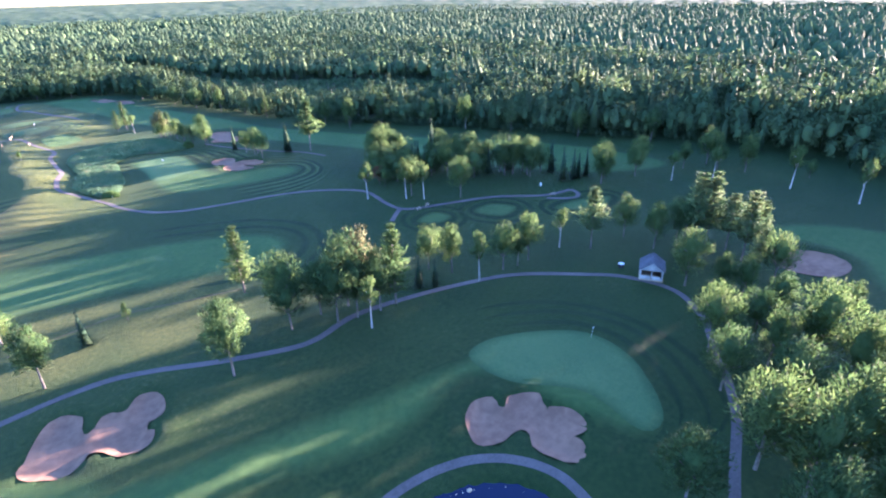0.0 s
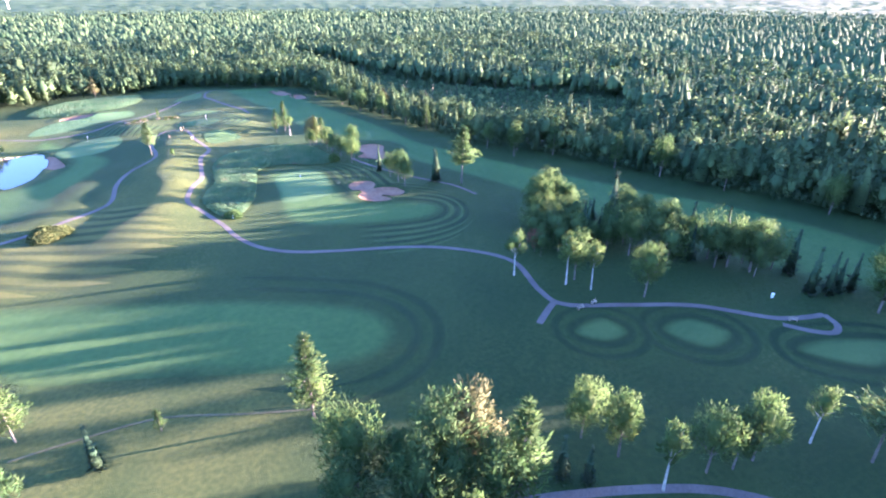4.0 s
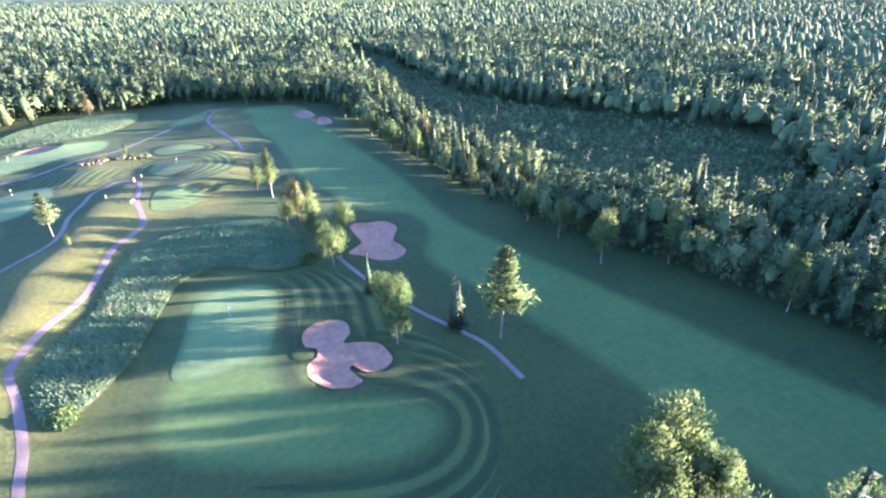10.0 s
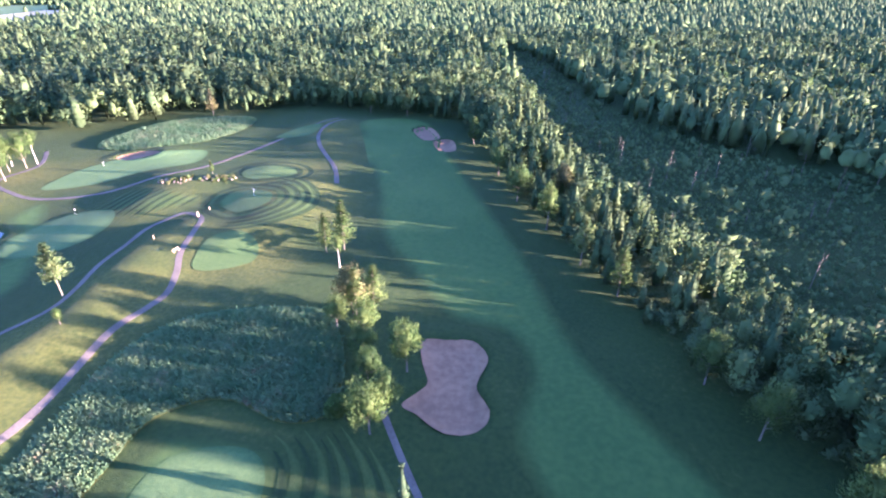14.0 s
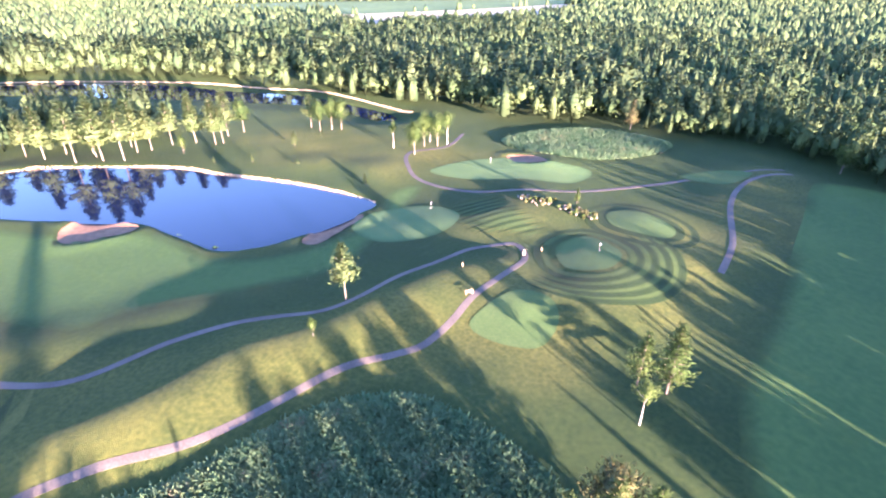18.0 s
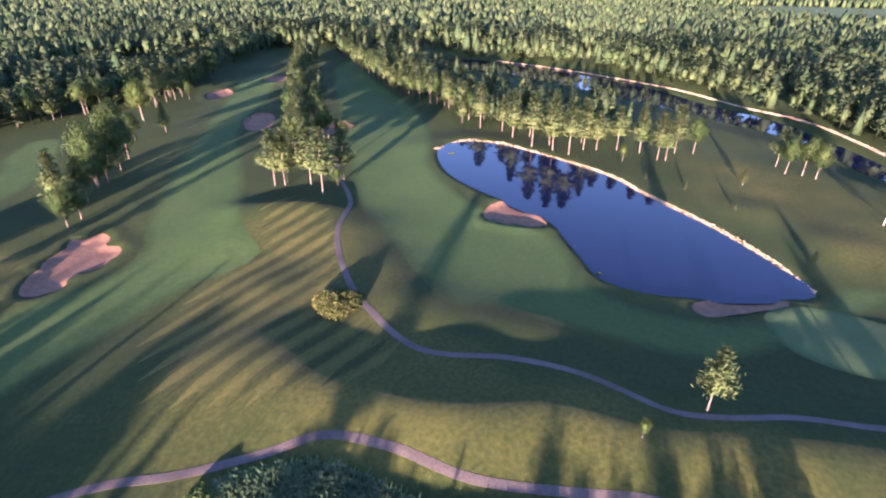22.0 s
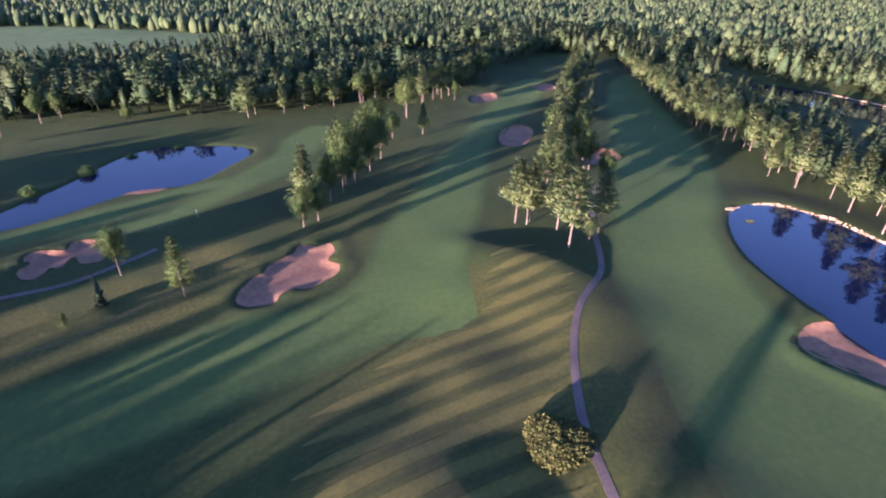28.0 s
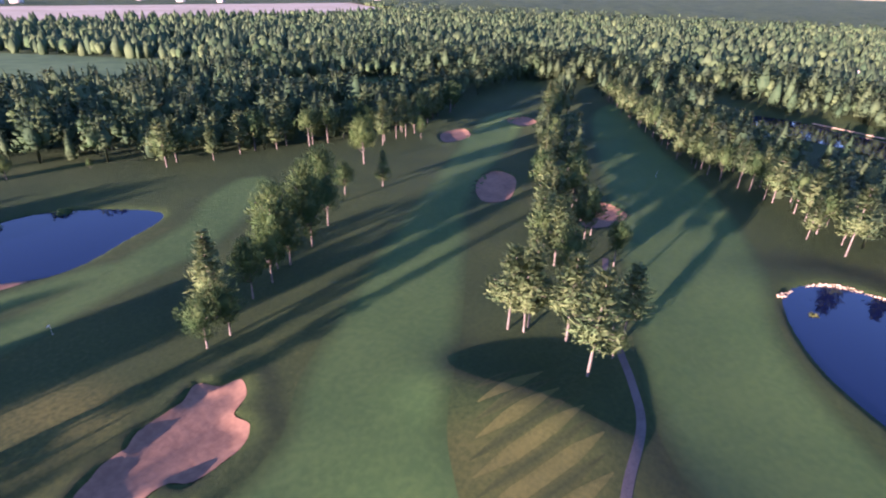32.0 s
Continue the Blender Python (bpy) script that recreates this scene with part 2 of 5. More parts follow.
# ---------------------------------------------------------------- plan: outlines in metres
POND_1 = curve([(-214.5, 37.5), (-227.5, 47.5), (-222.5, 66.5), (-198.5, 97.5), (-181.5, 108.5), (-159.5, 123.5), (-141.5, 132.5), (-128.5, 136.5), (-123.5, 125.5), (-121.5, 107.5), (-125.5, 91.5), (-138.5, 85.5), (-155.5, 78.5), (-167.5, 65.5), (-188.5, 45.5)], True)
POND_2 = curve([(-76, -112), (-84, -108), (-99, -108), (-114, -109), (-128, -102), (-145, -107), (-161, -116), (-150, -135), (-132, -144), (-102, -129), (-82, -120)], True)
POND_3 = curve([(-447, 16), (-426, 59), (-405, 94), (-368, 136), (-321, 165), (-287, 190), (-221, 205), (-216, 193), (-259, 184), (-293, 155), (-328, 122), (-382, 66), (-415, 7)], True, 4)
POND_4 = curve([(-58, -123), (-53, -123.5), (-48, -125.5), (-44, -129), (-42, -134), (-43.5, -140), (-49, -145.5), (-57, -147), (-63.5, -142), (-65, -133), (-62.5, -126)], True)
PONDS = [(POND_1, -0.45), (POND_2, -0.8), (POND_3, -2.6), (POND_4, -4.4)]

BUNKERS = [
    [(-41.1, -116.6), (-39.2, -115.3), (-37.2, -114.8), (-35.4, -115.6), (-34.4, -116.9), (-35.2, -118.2), (-34.7, -119.1), (-33.1, -118.1), (-31.6, -118.4), (-29.6, -119.7), (-28.5, -121.2), (-29.5, -122.6), (-29.8, -123.8), (-28.7, -124.8), (-27.6, -126.7), (-27.8, -129.0), (-28.8, -130.7), (-30.1, -130.8), (-31.5, -130.2), (-31.4, -131.6), (-32.6, -133.2), (-34.1, -133.5), (-35.5, -132.6), (-36.4, -130.8), (-37.0, -128.7), (-37.1, -126.8), (-35.8, -125.2), (-36.1, -123.8), (-37.8, -123.3), (-39.7, -123.3), (-41.3, -122.5), (-42.9, -121.1), (-42.7, -119.4)],
    [(-94.8, -82.8), (-93.7, -81.2), (-92.3, -78.2), (-90.6, -75.2), (-89.0, -74.0), (-87.2, -74.5), (-85.6, -76.7), (-86.2, -79.4), (-86.0, -81.0), (-84.7, -80.3), (-83.4, -78.7), (-82.0, -78.4), (-80.5, -79.7), (-79.2, -78.4), (-77.6, -77.2), (-75.9, -77.5), (-74.8, -79.5), (-75.0, -82.4), (-76.2, -84.5), (-78.2, -84.9), (-78.8, -86.5), (-78.0, -87.2), (-78.9, -89.4), (-80.7, -90.4), (-83.6, -89.2), (-84.9, -86.9), (-86.5, -85.9), (-88.2, -87.7), (-90.3, -88.3), (-92.9, -86.2), (-94.4, -84.7)],
    [(-20.7, 44.3), (-20.3, 46.5), (-18.5, 48.4), (-14.5, 49.3), (-12.0, 48.0), (-11.5, 44.2), (-13.0, 41.6), (-11.6, 41.0), (-6.9, 40.1), (-5.2, 37.6), (-4.5, 34.3), (-6.5, 31.9), (-9.6, 31.9), (-11.7, 34.3), (-12.4, 33.3), (-10.9, 30.8), (-10.5, 29.6), (-12.6, 28.6), (-15.9, 29.1), (-18.1, 30.9), (-19.9, 34.0), (-19.3, 36.9), (-18.0, 37.9), (-18.1, 40.5), (-20.0, 41.5)],
    [(-6.6, 87.9), (-7.1, 94.1), (-1.9, 94.8), (2.5, 94.9), (5.3, 90.3), (3.6, 84.6), (3.3, 81.8), (5.4, 77.4), (4.3, 73.7), (0.8, 71.9), (-2.9, 72.6), (-6.5, 75.6), (-9.0, 77.3), (-6.3, 80.8), (-5.2, 83.3)],
    [(-100, -37), (-106, -40), (-109, -40), (-112, -42), (-116, -42), (-119, -42), (-123, -44), (-125, -40), (-128, -39), (-126, -35), (-122, -33), (-122, -29), (-118, -26.5), (-111, -27), (-109, -29.5), (-106, -30), (-103, -28.5), (-99, -31), (-98, -34)],
    [(-240, -57), (-257, -59), (-254, -49), (-233, -41), (-226, -47)],
    [(-294, -107), (-309, -104), (-298, -94), (-282, -97)],
    [(-340, -96), (-352, -91), (-344, -81), (-332, -84)],
    [(-240, -18), (-250, -15), (-244, -6), (-231, -8), (-227, -14)],
    [(-162, 61), (-167, 66), (-162, 73), (-152, 78), (-151, 69), (-154, 61)],
    [(-118, 108), (-122, 114), (-125, 122), (-122, 129), (-117, 119), (-114, 110)],
    [(-131, 194), (-124, 200), (-116, 198), (-123, 191)],
    [(-25, 237), (-19, 245), (-13, 228), (-19, 223)],
    [(44, -133), (52, -128), (58, -138), (54, -144), (46, -142)],
    [(-15, 222), (-8, 226), (-6, 213), (-12, 211)],
]
BUNKERS = [curve(b, True, 1.0) for b in BUNKERS]

SWELLS = [(-340, -110, -1.6), (-340, 10, -1.16), (-280, -110, -1.26), (-280, -50, -0.33), (-280, 10, -1.04), (-280, 190, -1.43), (-220, -50, 0.5), (-220, 10, -0.44), (-220, 70, -0.6), (-220, 130, 0.16), (-220, 190, 0.94), (-160, -170, 0.88), (-160, -110, -0.88), (-160, -50, -0.22), (-160, 10, 0.66), (-160, 70, -0.5), (-160, 130, -0.5), (-160, 190, 0.61), (-100, -170, 0.82), (-100, -110, 0.16), (-100, -50, -0.4), (-100, 10, -0.6), (-100, 70, 0.8), (-100, 130, 0.22), (-100, 190, 0.61), (-100, 250, 1.38), (-40, -110, -1.38), (-40, -50, 0.7), (-40, 10, -0.6), (-40, 70, 1.21), (-40, 130, 1.21), (-40, 190, 0.55), (-40, 250, 1.32), (20, -110, -2.2), (20, -50, 0.06), (20, 10, 0.11), (20, 70, -0.66), (20, 190, -0.38), (80, 70, -0.55)]
MOUNDS = [(-77, 40, 1.9, 8), (-77, 54, 1.7, 7), (-78, 68, 1.8, 7), (-75, 86, 1.7, 7), (-77, 107, 1.6, 7), (-60, 128, 1.5, 6), (-50, 150, 1.4, 7), (-46, 138, 1.2, 6), (-146, -8, 1.3, 6), (-149, 3, 1.6, 7), (-151, 13, 1.5, 6), (-122, 36, 1.42, 8), (-106, 48, 1.5, 8), (-140, 28, 1.12, 8), (-101, 70, 1.12, 8), (-95, 89, 1.05, 8), (-131, -4, 0.9, 8), (-135, 12, 1.05, 8), (-65, 153, 1.5, 8), (-67, 178, 1.5, 8), (-52, 166, 1.7, 8), (-93, 154, 2.0, 8), (-77, 121, 1.8, 8), (-75, 96, 1.4, 7), (-47, 203, 1.8, 9), (-58, 239, 2.0, 9), (-76, 16, 1.8, 11), (-72, 62, 1.3, 7), (-88, 28, 1.6, 9), (-108, 18, 1.2, 8), (-80, 79, 1.2, 6), (-74, 135, 1.2, 6), (-56, 140, 1.2, 7), (-86, 171, 1.2, 7), (-102, 172, 1.2, 7), (-115, 202, 1.0, 8), (-41, 183, 1.2, 7), (-60, 213, 1.4, 8), (-37, 229, 1.2, 8), (-151, 150, 1.0, 8), (-169, 135, 0.9, 8)]


def height(P):
    P = np.atleast_2d(np.asarray(P, float))[:, :2]
    z = np.zeros(len(P))
    for x, y, a in SWELLS:
        z += a * np.exp(-((P[:, 0] - x) ** 2 + (P[:, 1] - y) ** 2) / (2 * 48.0**2))
    for x, y, a, s in MOUNDS:
        z += a * np.exp(-((P[:, 0] - x) ** 2 + (P[:, 1] - y) ** 2) / (2 * s * s))
    for poly, level in PONDS:
        d = signed(P, poly, 26.0)
        z = z + (level + 0.45 - z) * smooth((26 - d) / 24) ** 1.5
        z = z - 1.6 * smooth((1.2 - d) / 3.0)
    for poly in BUNKERS:
        d = signed(P, poly, 7.0)
        z = z + 0.3 * smooth(1 - abs(d - 2.0) / 4.0) * (d > 0) - 0.75 * smooth((0.6 - d) / 2.8)
    return z


def link_mesh(name, verts, faces, mat, parent=None, shade=True):
    me = bpy.data.meshes.new(name)
    me.from_pydata([tuple(v) for v in verts], [], [tuple(int(i) for i in f) for f in faces])
    me.materials.append(mat)
    if shade:
        me.polygons.foreach_set("use_smooth", np.ones(len(me.polygons), bool))
    me.update()
    ob = new(name, me)
    if parent:
        ob.parent = parent
    return ob


# Low sun's gold on mounds and slopes, coloured in together with dried turf.
DRY_SUNLIT = [(-76, 36, 22), (-71, 80, 17), (-80, 58, 16), (-69, 102, 14), (-108, 24, 26), (-125, 15, 22), (-52, 150, 20), (-58, 172, 18), (-47, 205, 18), (-61, 234, 16), (-50, 122, 12), (-85, -48, 14), (-104, -53, 12), (-66, 127, 14), (-58, 116, 9), (-186, 152, 26), (-152, 166, 22), (-212, 140, 16), (-128, 180, 18), (-96, 45, 14), (-92, 156, 16), (-64, -55, 14)]


def dry_sunlit(P):
    """How far the rough takes the straw colour of dried and sunlit mounds, 0 to 1, at places of the plan."""
    w = np.zeros(len(P))
    for x, y, r in DRY_SUNLIT:
        w = np.maximum(w, np.exp(-(((P[:, 0] - x) ** 2 + (P[:, 1] - y) ** 2) / (r * r)) ** 2))
    # The west a little straw throughout: its sunlit brightness put into the colour.
    w = np.maximum(w, 0.12 * smooth((-P[:, 0] - 70) / 60) * smooth((P[:, 1] + 130) / 60))
    return w * np.array([0.75 + 0.5 * noise.noise(Vector((x * 0.07, y * 0.07, 1.0))) if k > 0.01 else 0.0 for (x, y), k in zip(P, w)])


def drape(name, outline, mat, lift, step=1.8, label="", category="", kind="structure", fade=4.0):
    """A thin layer that follows the ground inside an outline; fade: metres over which its cut blends into what lies round it."""
    from mathutils.geometry import delaunay_2d_cdt
    lo, hi = outline.min(0), outline.max(0)
    gx, gy = np.meshgrid(np.arange(lo[0], hi[0], step), np.arange(lo[1], hi[1], step))
    g = np.stack([gx.ravel(), gy.ravel()], 1)
    g = g[signed(g, outline, 5.0) < -0.5 * step]
    pts = np.concatenate([outline, g])
    n = len(outline)
    v, _, f, *_ = delaunay_2d_cdt([Vector(p) for p in pts], [(i, (i + 1) % n) for i in range(n)], [], 1, 1e-4)
    v = np.array([tuple(p) for p in v])
    z = height(v) + lift * (0.2 + 0.8 * smooth(-signed(v, outline, 3.0) / 2.0) if fade > 3 else 1.0)
    ob = link_mesh(name, np.column_stack([v, z]), f, mat)
    ob.data.attributes.new("dry", "FLOAT", "POINT").data.foreach_set("value", ((1 - smooth(-signed(v, outline, 6.0) / fade)) * (1 - np.clip(1.6 * dry_sunlit(v), 0, 1))).astype(np.float32))
    if ob.data.polygons and ob.data.polygons[0].normal.z < 0:
        ob.data.flip_normals()
    return tagged(ob, label, category, kind=kind)


# ---------------------------------------------------------------- ground: one sheet to the horizon
def axis(a, b, step, far):
    core = list(np.arange(a, b + step, step))
    s, lo, hi = step, [a], [core[-1]]
    while hi[-1] < far:
        s *= 1.22
        hi.append(hi[-1] + s)
        lo.append(lo[-1] - s)
    return np.array(lo[:0:-1] + core + hi[1:])


gx, gy = axis(-345, 130, 1.6, 4700), axis(-175, 285, 1.6, 4700)
GX, GY = np.meshgrid(gx, gy)
gp = np.stack([GX.ravel(), GY.ravel()], 1)
gz = height(gp)
for poly in BUNKERS:
    gz = gz - 0.45 * smooth((-signed(gp, poly, 3.0) - 0.3) / 1.2)
gi = np.arange(len(gp)).reshape(GX.shape)
gf = np.stack([gi[:-1, :-1].ravel(), gi[:-1, 1:].ravel(), gi[1:, 1:].ravel(), gi[1:, :-1].ravel()], 1)
ground = link_mesh("ground", np.column_stack([gp, gz]), gf, M_ROUGH)
# Straw share of each point: dried turf plus the coloured-in gold of sunlit mounds.
worn = dry_sunlit(gp)
ground.data.attributes.new("dry", "FLOAT", "POINT").data.foreach_set("value", np.clip(worn, 0, 1).astype(np.float32))
tagged(ground, "rolling golf course ground of dry olive rough grass, sunlit mounds coloured golden", "ground", kind="structure")

for poly, level in PONDS:
    c = poly.mean(0)
    out = poly + (poly - c) / np.linalg.norm(poly - c, axis=1)[:, None] * 1.0
    from mathutils.geometry import tessellate_polygon
    tri = tessellate_polygon([[Vector((x, y, 0)) for x, y in out]])
    w = link_mesh("pond_water", [(x, y, level) for x, y in out], tri, M_WATER)
    if w.data.polygons[0].normal.z < 0:
        w.data.flip_normals()
    tagged(w, "still dark blue pond water mirroring the bank trees", "pond", kind="structure")

# ---------------------------------------------------------------- turf
FAIRWAY_1 = curve([(-49, 251), (-41, 211), (-29, 166), (-23, 138), (-13, 119), (-3, 102), (8, 98), (12, 88), (9, 76), (10, 66), (18, 51), (30, 25), (47, -21), (62, -53), (76, -70), (96, -80), (101, -63), (89, -22), (69, 10), (52, 41), (43, 58), (36, 70), (26, 88), (20, 106), (16, 127), (7, 159), (-7, 207), (-22, 256)], True)
FAIRWAY_2 = curve([(-46, -47), (-36, -46), (-31, -38), (-37, -27), (-62, -14), (-91, -5), (-108, 0), (-121, 9), (-137, -3), (-159, -14), (-198, -35), (-229, -51), (-323, -79), (-364, -100), (-337, -109), (-265, -84), (-217, -65), (-184, -53), (-156, -41), (-134, -31), (-122, -23), (-109, -22), (-95, -31), (-78, -36), (-60, -42)], True)
FAIRWAY_3 = curve([(-45, 26), (-44, 46), (-45, 66), (-32, 68), (-25, 63), (-24, 43), (-19, 30), (-5, 26), (2, 20), (0, 13), (-10, 10), (-36, 16)], True)
FAIRWAY_4 = curve([(-109, 56), (-108, 65), (-104, 78), (-100, 89), (-97, 101), (-99, 112), (-110, 129), (-127, 153), (-131, 143), (-118, 130), (-113, 109), (-122, 89), (-146, 80), (-163, 58), (-194, 39), (-237, 31), (-287, 12), (-340, -19), (-410, -59), (-372, -62), (-274, -24), (-215, 0), (-188, 10), (-158, 22), (-132, 40)], True)
FAIRWAY_6 = curve([(-140, -88), (-118, -92), (-97, -92), (-71, -98), (-52, -102), (-33, -105), (-21, -108), (-9, -115), (-9, -126), (-18, -137), (-25, -138), (-29, -128), (-33, -112), (-52, -113), (-74, -108), (-98, -105), (-120, -102), (-138, -98)], True)
FAIRWAY_8 = curve([(-84, -97), (-91, -87), (-108, -78), (-131, -82), (-161, -87), (-199, -112), (-195, -124), (-176, -118), (-161, -106), (-144, -100), (-121, -92), (-101, -93)], True)
FAIRWAY_7 = curve([(59, -121), (73, -127), (81, -144), (78, -174), (38, -177), (44, -153), (59, -141)], True)
for n, f in enumerate((FAIRWAY_8, FAIRWAY_7, FAIRWAY_1, FAIRWAY_2, FAIRWAY_3, FAIRWAY_4, FAIRWAY_6)):
    drape("fairway", f, M_FAIR, 0.045, label="closely mown blue-green fairway turf", category="fairway")

for b in BUNKERS:
    drape("bunker", b, M_SAND, 0.10, 1.0, "sunken bunker of pinkish tan sand", "bunker", fade=1.0)


# ---------------------------------------------------------------- cart paths
def ribbon(name, points, width, mat, lift=0.04, label="", category="path"):
    c = curve(points, False, 1.2)
    t = np.gradient(c, axis=0)
    t /= np.linalg.norm(t, axis=1)[:, None]
    n = np.stack([-t[:, 1], t[:, 0]], 1)
    rows = []
    for k, dz in ((-0.52, -0.30), (-0.5, 0.0), (0.0, 0.02), (0.5, 0.0), (0.52, -0.30)):
        q = c + n * width * k
        rows.append(np.column_stack([q, height(q) + lift + dz]))
    v = np.concatenate(rows)
    m = len(c)
    f = [(r * m + i, r * m + i + 1, (r + 1) * m + i + 1, (r + 1) * m + i) for r in range(4) for i in range(m - 1)]
    ob = link_mesh(name, v, f, mat, shade=False)
    if ob.data.polygons[m].normal.z < 0:
        ob.data.flip_normals()
    return tagged(ob, label or "narrow winding asphalt cart path", category, kind="structure")


ribbon("cart_path", [(-100, -69.5), (-83, -69), (-74, -72), (-65, -77), (-54, -82), (-48, -83), (-38, -81), (-25, -83), (-9.9, -87.4), (0.2, -92.3), (10.4, -101.9), (16.5, -109.6), (18.6, -120.1), (13.1, -128.8), (6.9, -133.4), (-9, -144), (-24, -150), (-46, -159)], 1.45, M_ASPH)
ribbon("cart_path", [(53, -68), (43, -65), (31, -55), (17, -49), (5, -44), (3, -37), (4, -22), (-6, -11), (-18, -5), (-33, -1), (-45, 3), (-53, 9), (-58, 17), (-61, 26), (-66, 37), (-70, 45), (-69, 55), (-66, 66), (-66, 79), (-66, 91), (-64, 99), (-63, 105), (-65, 113), (-68, 121), (-70, 132), (-72, 140), (-76, 144), (-80, 145), (-83, 140), (-85, 134), (-84, 124), (-84, 114), (-82, 104), (-82, 96), (-86, 89)], 1.45, M_ASPH)
ribbon("cart_path", [(-86, 89), (-90, 81), (-92, 71), (-92, 57), (-96, 49), (-103, 42), (-112, 35), (-125, 28), (-139, 23), (-155, 21), (-165, 17), (-176, 11), (-192, 4), (-210, -2)], 1.45, M_ASPH)
ribbon("cart_path", [(53, -68), (52, -71.5), (49, -73), (45.5, -71), (42, -67)], 1.4, M_ASPH)
ribbon("cart_path", [(4, -42), (1, -44), (-4, -48)], 1.45, M_ASPH)
ribbon("cart_path", [(-57, 247), (-63, 230), (-58, 208), (-47, 186), (-42, 170)], 1.5, M_ASPH)
ribbon("cart_path", [(-12, 76), (-4, 60), (3, 49), (10, 40), (14, 34), (17, 24)], 1.1, M_ASPH)
ribbon("cart_path", [(-163, 201), (-154, 185), (-157, 170), (-144, 160), (-130, 156), (-112, 162), (-94, 182), (-81, 207), (-73, 227), (-61, 252)], 1.5, M_ASPH)


# ---------------------------------------------------------------- foliage builders
def sheet(name, verts, faces, mats, smoothed=False, normals=None):
    """A mesh from arrays of corners and four-sided faces; mats: (material, number of faces) in order."""
    me = bpy.data.meshes.new(name)
    verts, faces = np.asarray(verts, np.float32), np.asarray(faces, np.int32)
    me.vertices.add(len(verts))
    me.vertices.foreach_set("co", verts.ravel())
    me.loops.add(faces.size)
    me.loops.foreach_set("vertex_index", faces.ravel())
    me.polygons.add(len(faces))
    me.polygons.foreach_set("loop_start", np.arange(0, faces.size, 4, dtype=np.int32))
    me.polygons.foreach_set("loop_total", np.full(len(faces), 4, np.int32))
    for m, _ in mats:
        me.materials.append(m)
    if len(mats) > 1:
        me.polygons.foreach_set("material_index", np.repeat(np.arange(len(mats), dtype=np.int32), [k for _, k in mats]))
    if smoothed:
        me.polygons.foreach_set("use_smooth", np.ones(len(faces), bool))
    me.update(calc_edges=True)
    if normals is not None:
        me.normals_split_custom_set_from_vertices(np.asarray(normals, np.float32).tolist())
    return me


def soften(v, f, middle, up, n=None):
    """Leaves turned to face out of the crown, with shading normals like those of a soft round body."""
    if n is None:
        n = (v - (0, 0, middle)) * (1, 1, 0.7)
    n = n / (np.linalg.norm(n, axis=1)[:, None] + 1e-9)
    n = n + (0, 0, up)
    n /= np.linalg.norm(n, axis=1)[:, None]
    q = v[f]
    away = (np.cross(q[:, 2] - q[:, 0], q[:, 3] - q[:, 1]) * n[f].mean(1)).sum(1) < 0
    f = f.copy()
    f[away] = f[away][:, ::-1]
    return f, n


def join(*pieces):
    vs, fs, n = [], [], 0
    for v, f in pieces:
        vs.append(v)
        fs.append(np.asarray(f) + n)
        n += len(v)
    return np.concatenate(vs), np.concatenate(fs)


def cards(c, size, rng, flat=0.0, long=1.0, thin=1.0):
    """One small bent-free leaf spray at each place of c; flat: how level they lie."""
    n = len(c)
    u = rng.normal(size=(n, 3))
    u[:, 2] *= 1 - flat
    u /= np.linalg.norm(u, axis=1)[:, None]
    w = rng.normal(size=(n, 3))
    w[:, 2] *= 1 - flat
    v = w - (w * u).sum(1)[:, None] * u
    v /= np.linalg.norm(v, axis=1)[:, None]
    s = np.asarray(size).reshape(-1, 1) * rng.uniform(0.65, 1.35, (n, 1))
    q = np.stack([c - u * s * long, c - v * s * 0.55 * thin + u * s * 0.1, c + u * s * long, c + v * s * 0.6 * thin], 1).reshape(-1, 3)
    return q, np.arange(4 * n).reshape(n, 4)


def sprays(c, u, size, rng, long=1.7, thin=0.62, stray=0.45):
    """Slim leaf sprays at the places c, growing along the directions u."""
    n = len(c)
    u = u / (np.linalg.norm(u, axis=1)[:, None] + 1e-9) + rng.normal(0, stray, (n, 3))
    u /= np.linalg.norm(u, axis=1)[:, None]
    w = rng.normal(size=(n, 3))
    v = w - (w * u).sum(1)[:, None] * u
    v /= np.linalg.norm(v, axis=1)[:, None]
    s = np.asarray(size).reshape(-1, 1) * rng.uniform(0.6, 1.4, (n, 1))
    q = np.stack([c - u * s * long, c - v * s * 0.55 * thin - u * s * 0.2, c + u * s * long, c + v * s * 0.6 * thin], 1).reshape(-1, 3)
    return q, np.arange(4 * n).reshape(n, 4)


def tube(points, radii, sides=7):
    p, r = np.asarray(points, float), np.asarray(radii, float)
    a = np.linspace(0, 2 * math.pi, sides, endpoint=False)
    t = np.gradient(p, axis=0)
    t /= np.linalg.norm(t, axis=1)[:, None]
    rings = []
    for k in range(len(p)):
        side = np.cross(t[k], (0.31, 0.95, 0.05))
        side /= np.linalg.norm(side)
        up = np.cross(t[k], side)
        rings.append(p[k] + r[k] * (np.cos(a)[:, None] * side + np.sin(a)[:, None] * up))
    f = [(k * sides + i, k * sides + (i + 1) % sides, (k + 1) * sides + (i + 1) % sides, (k + 1) * sides + i) for k in range(len(p) - 1) for i in range(sides)]
    return np.concatenate(rings), np.array(f)


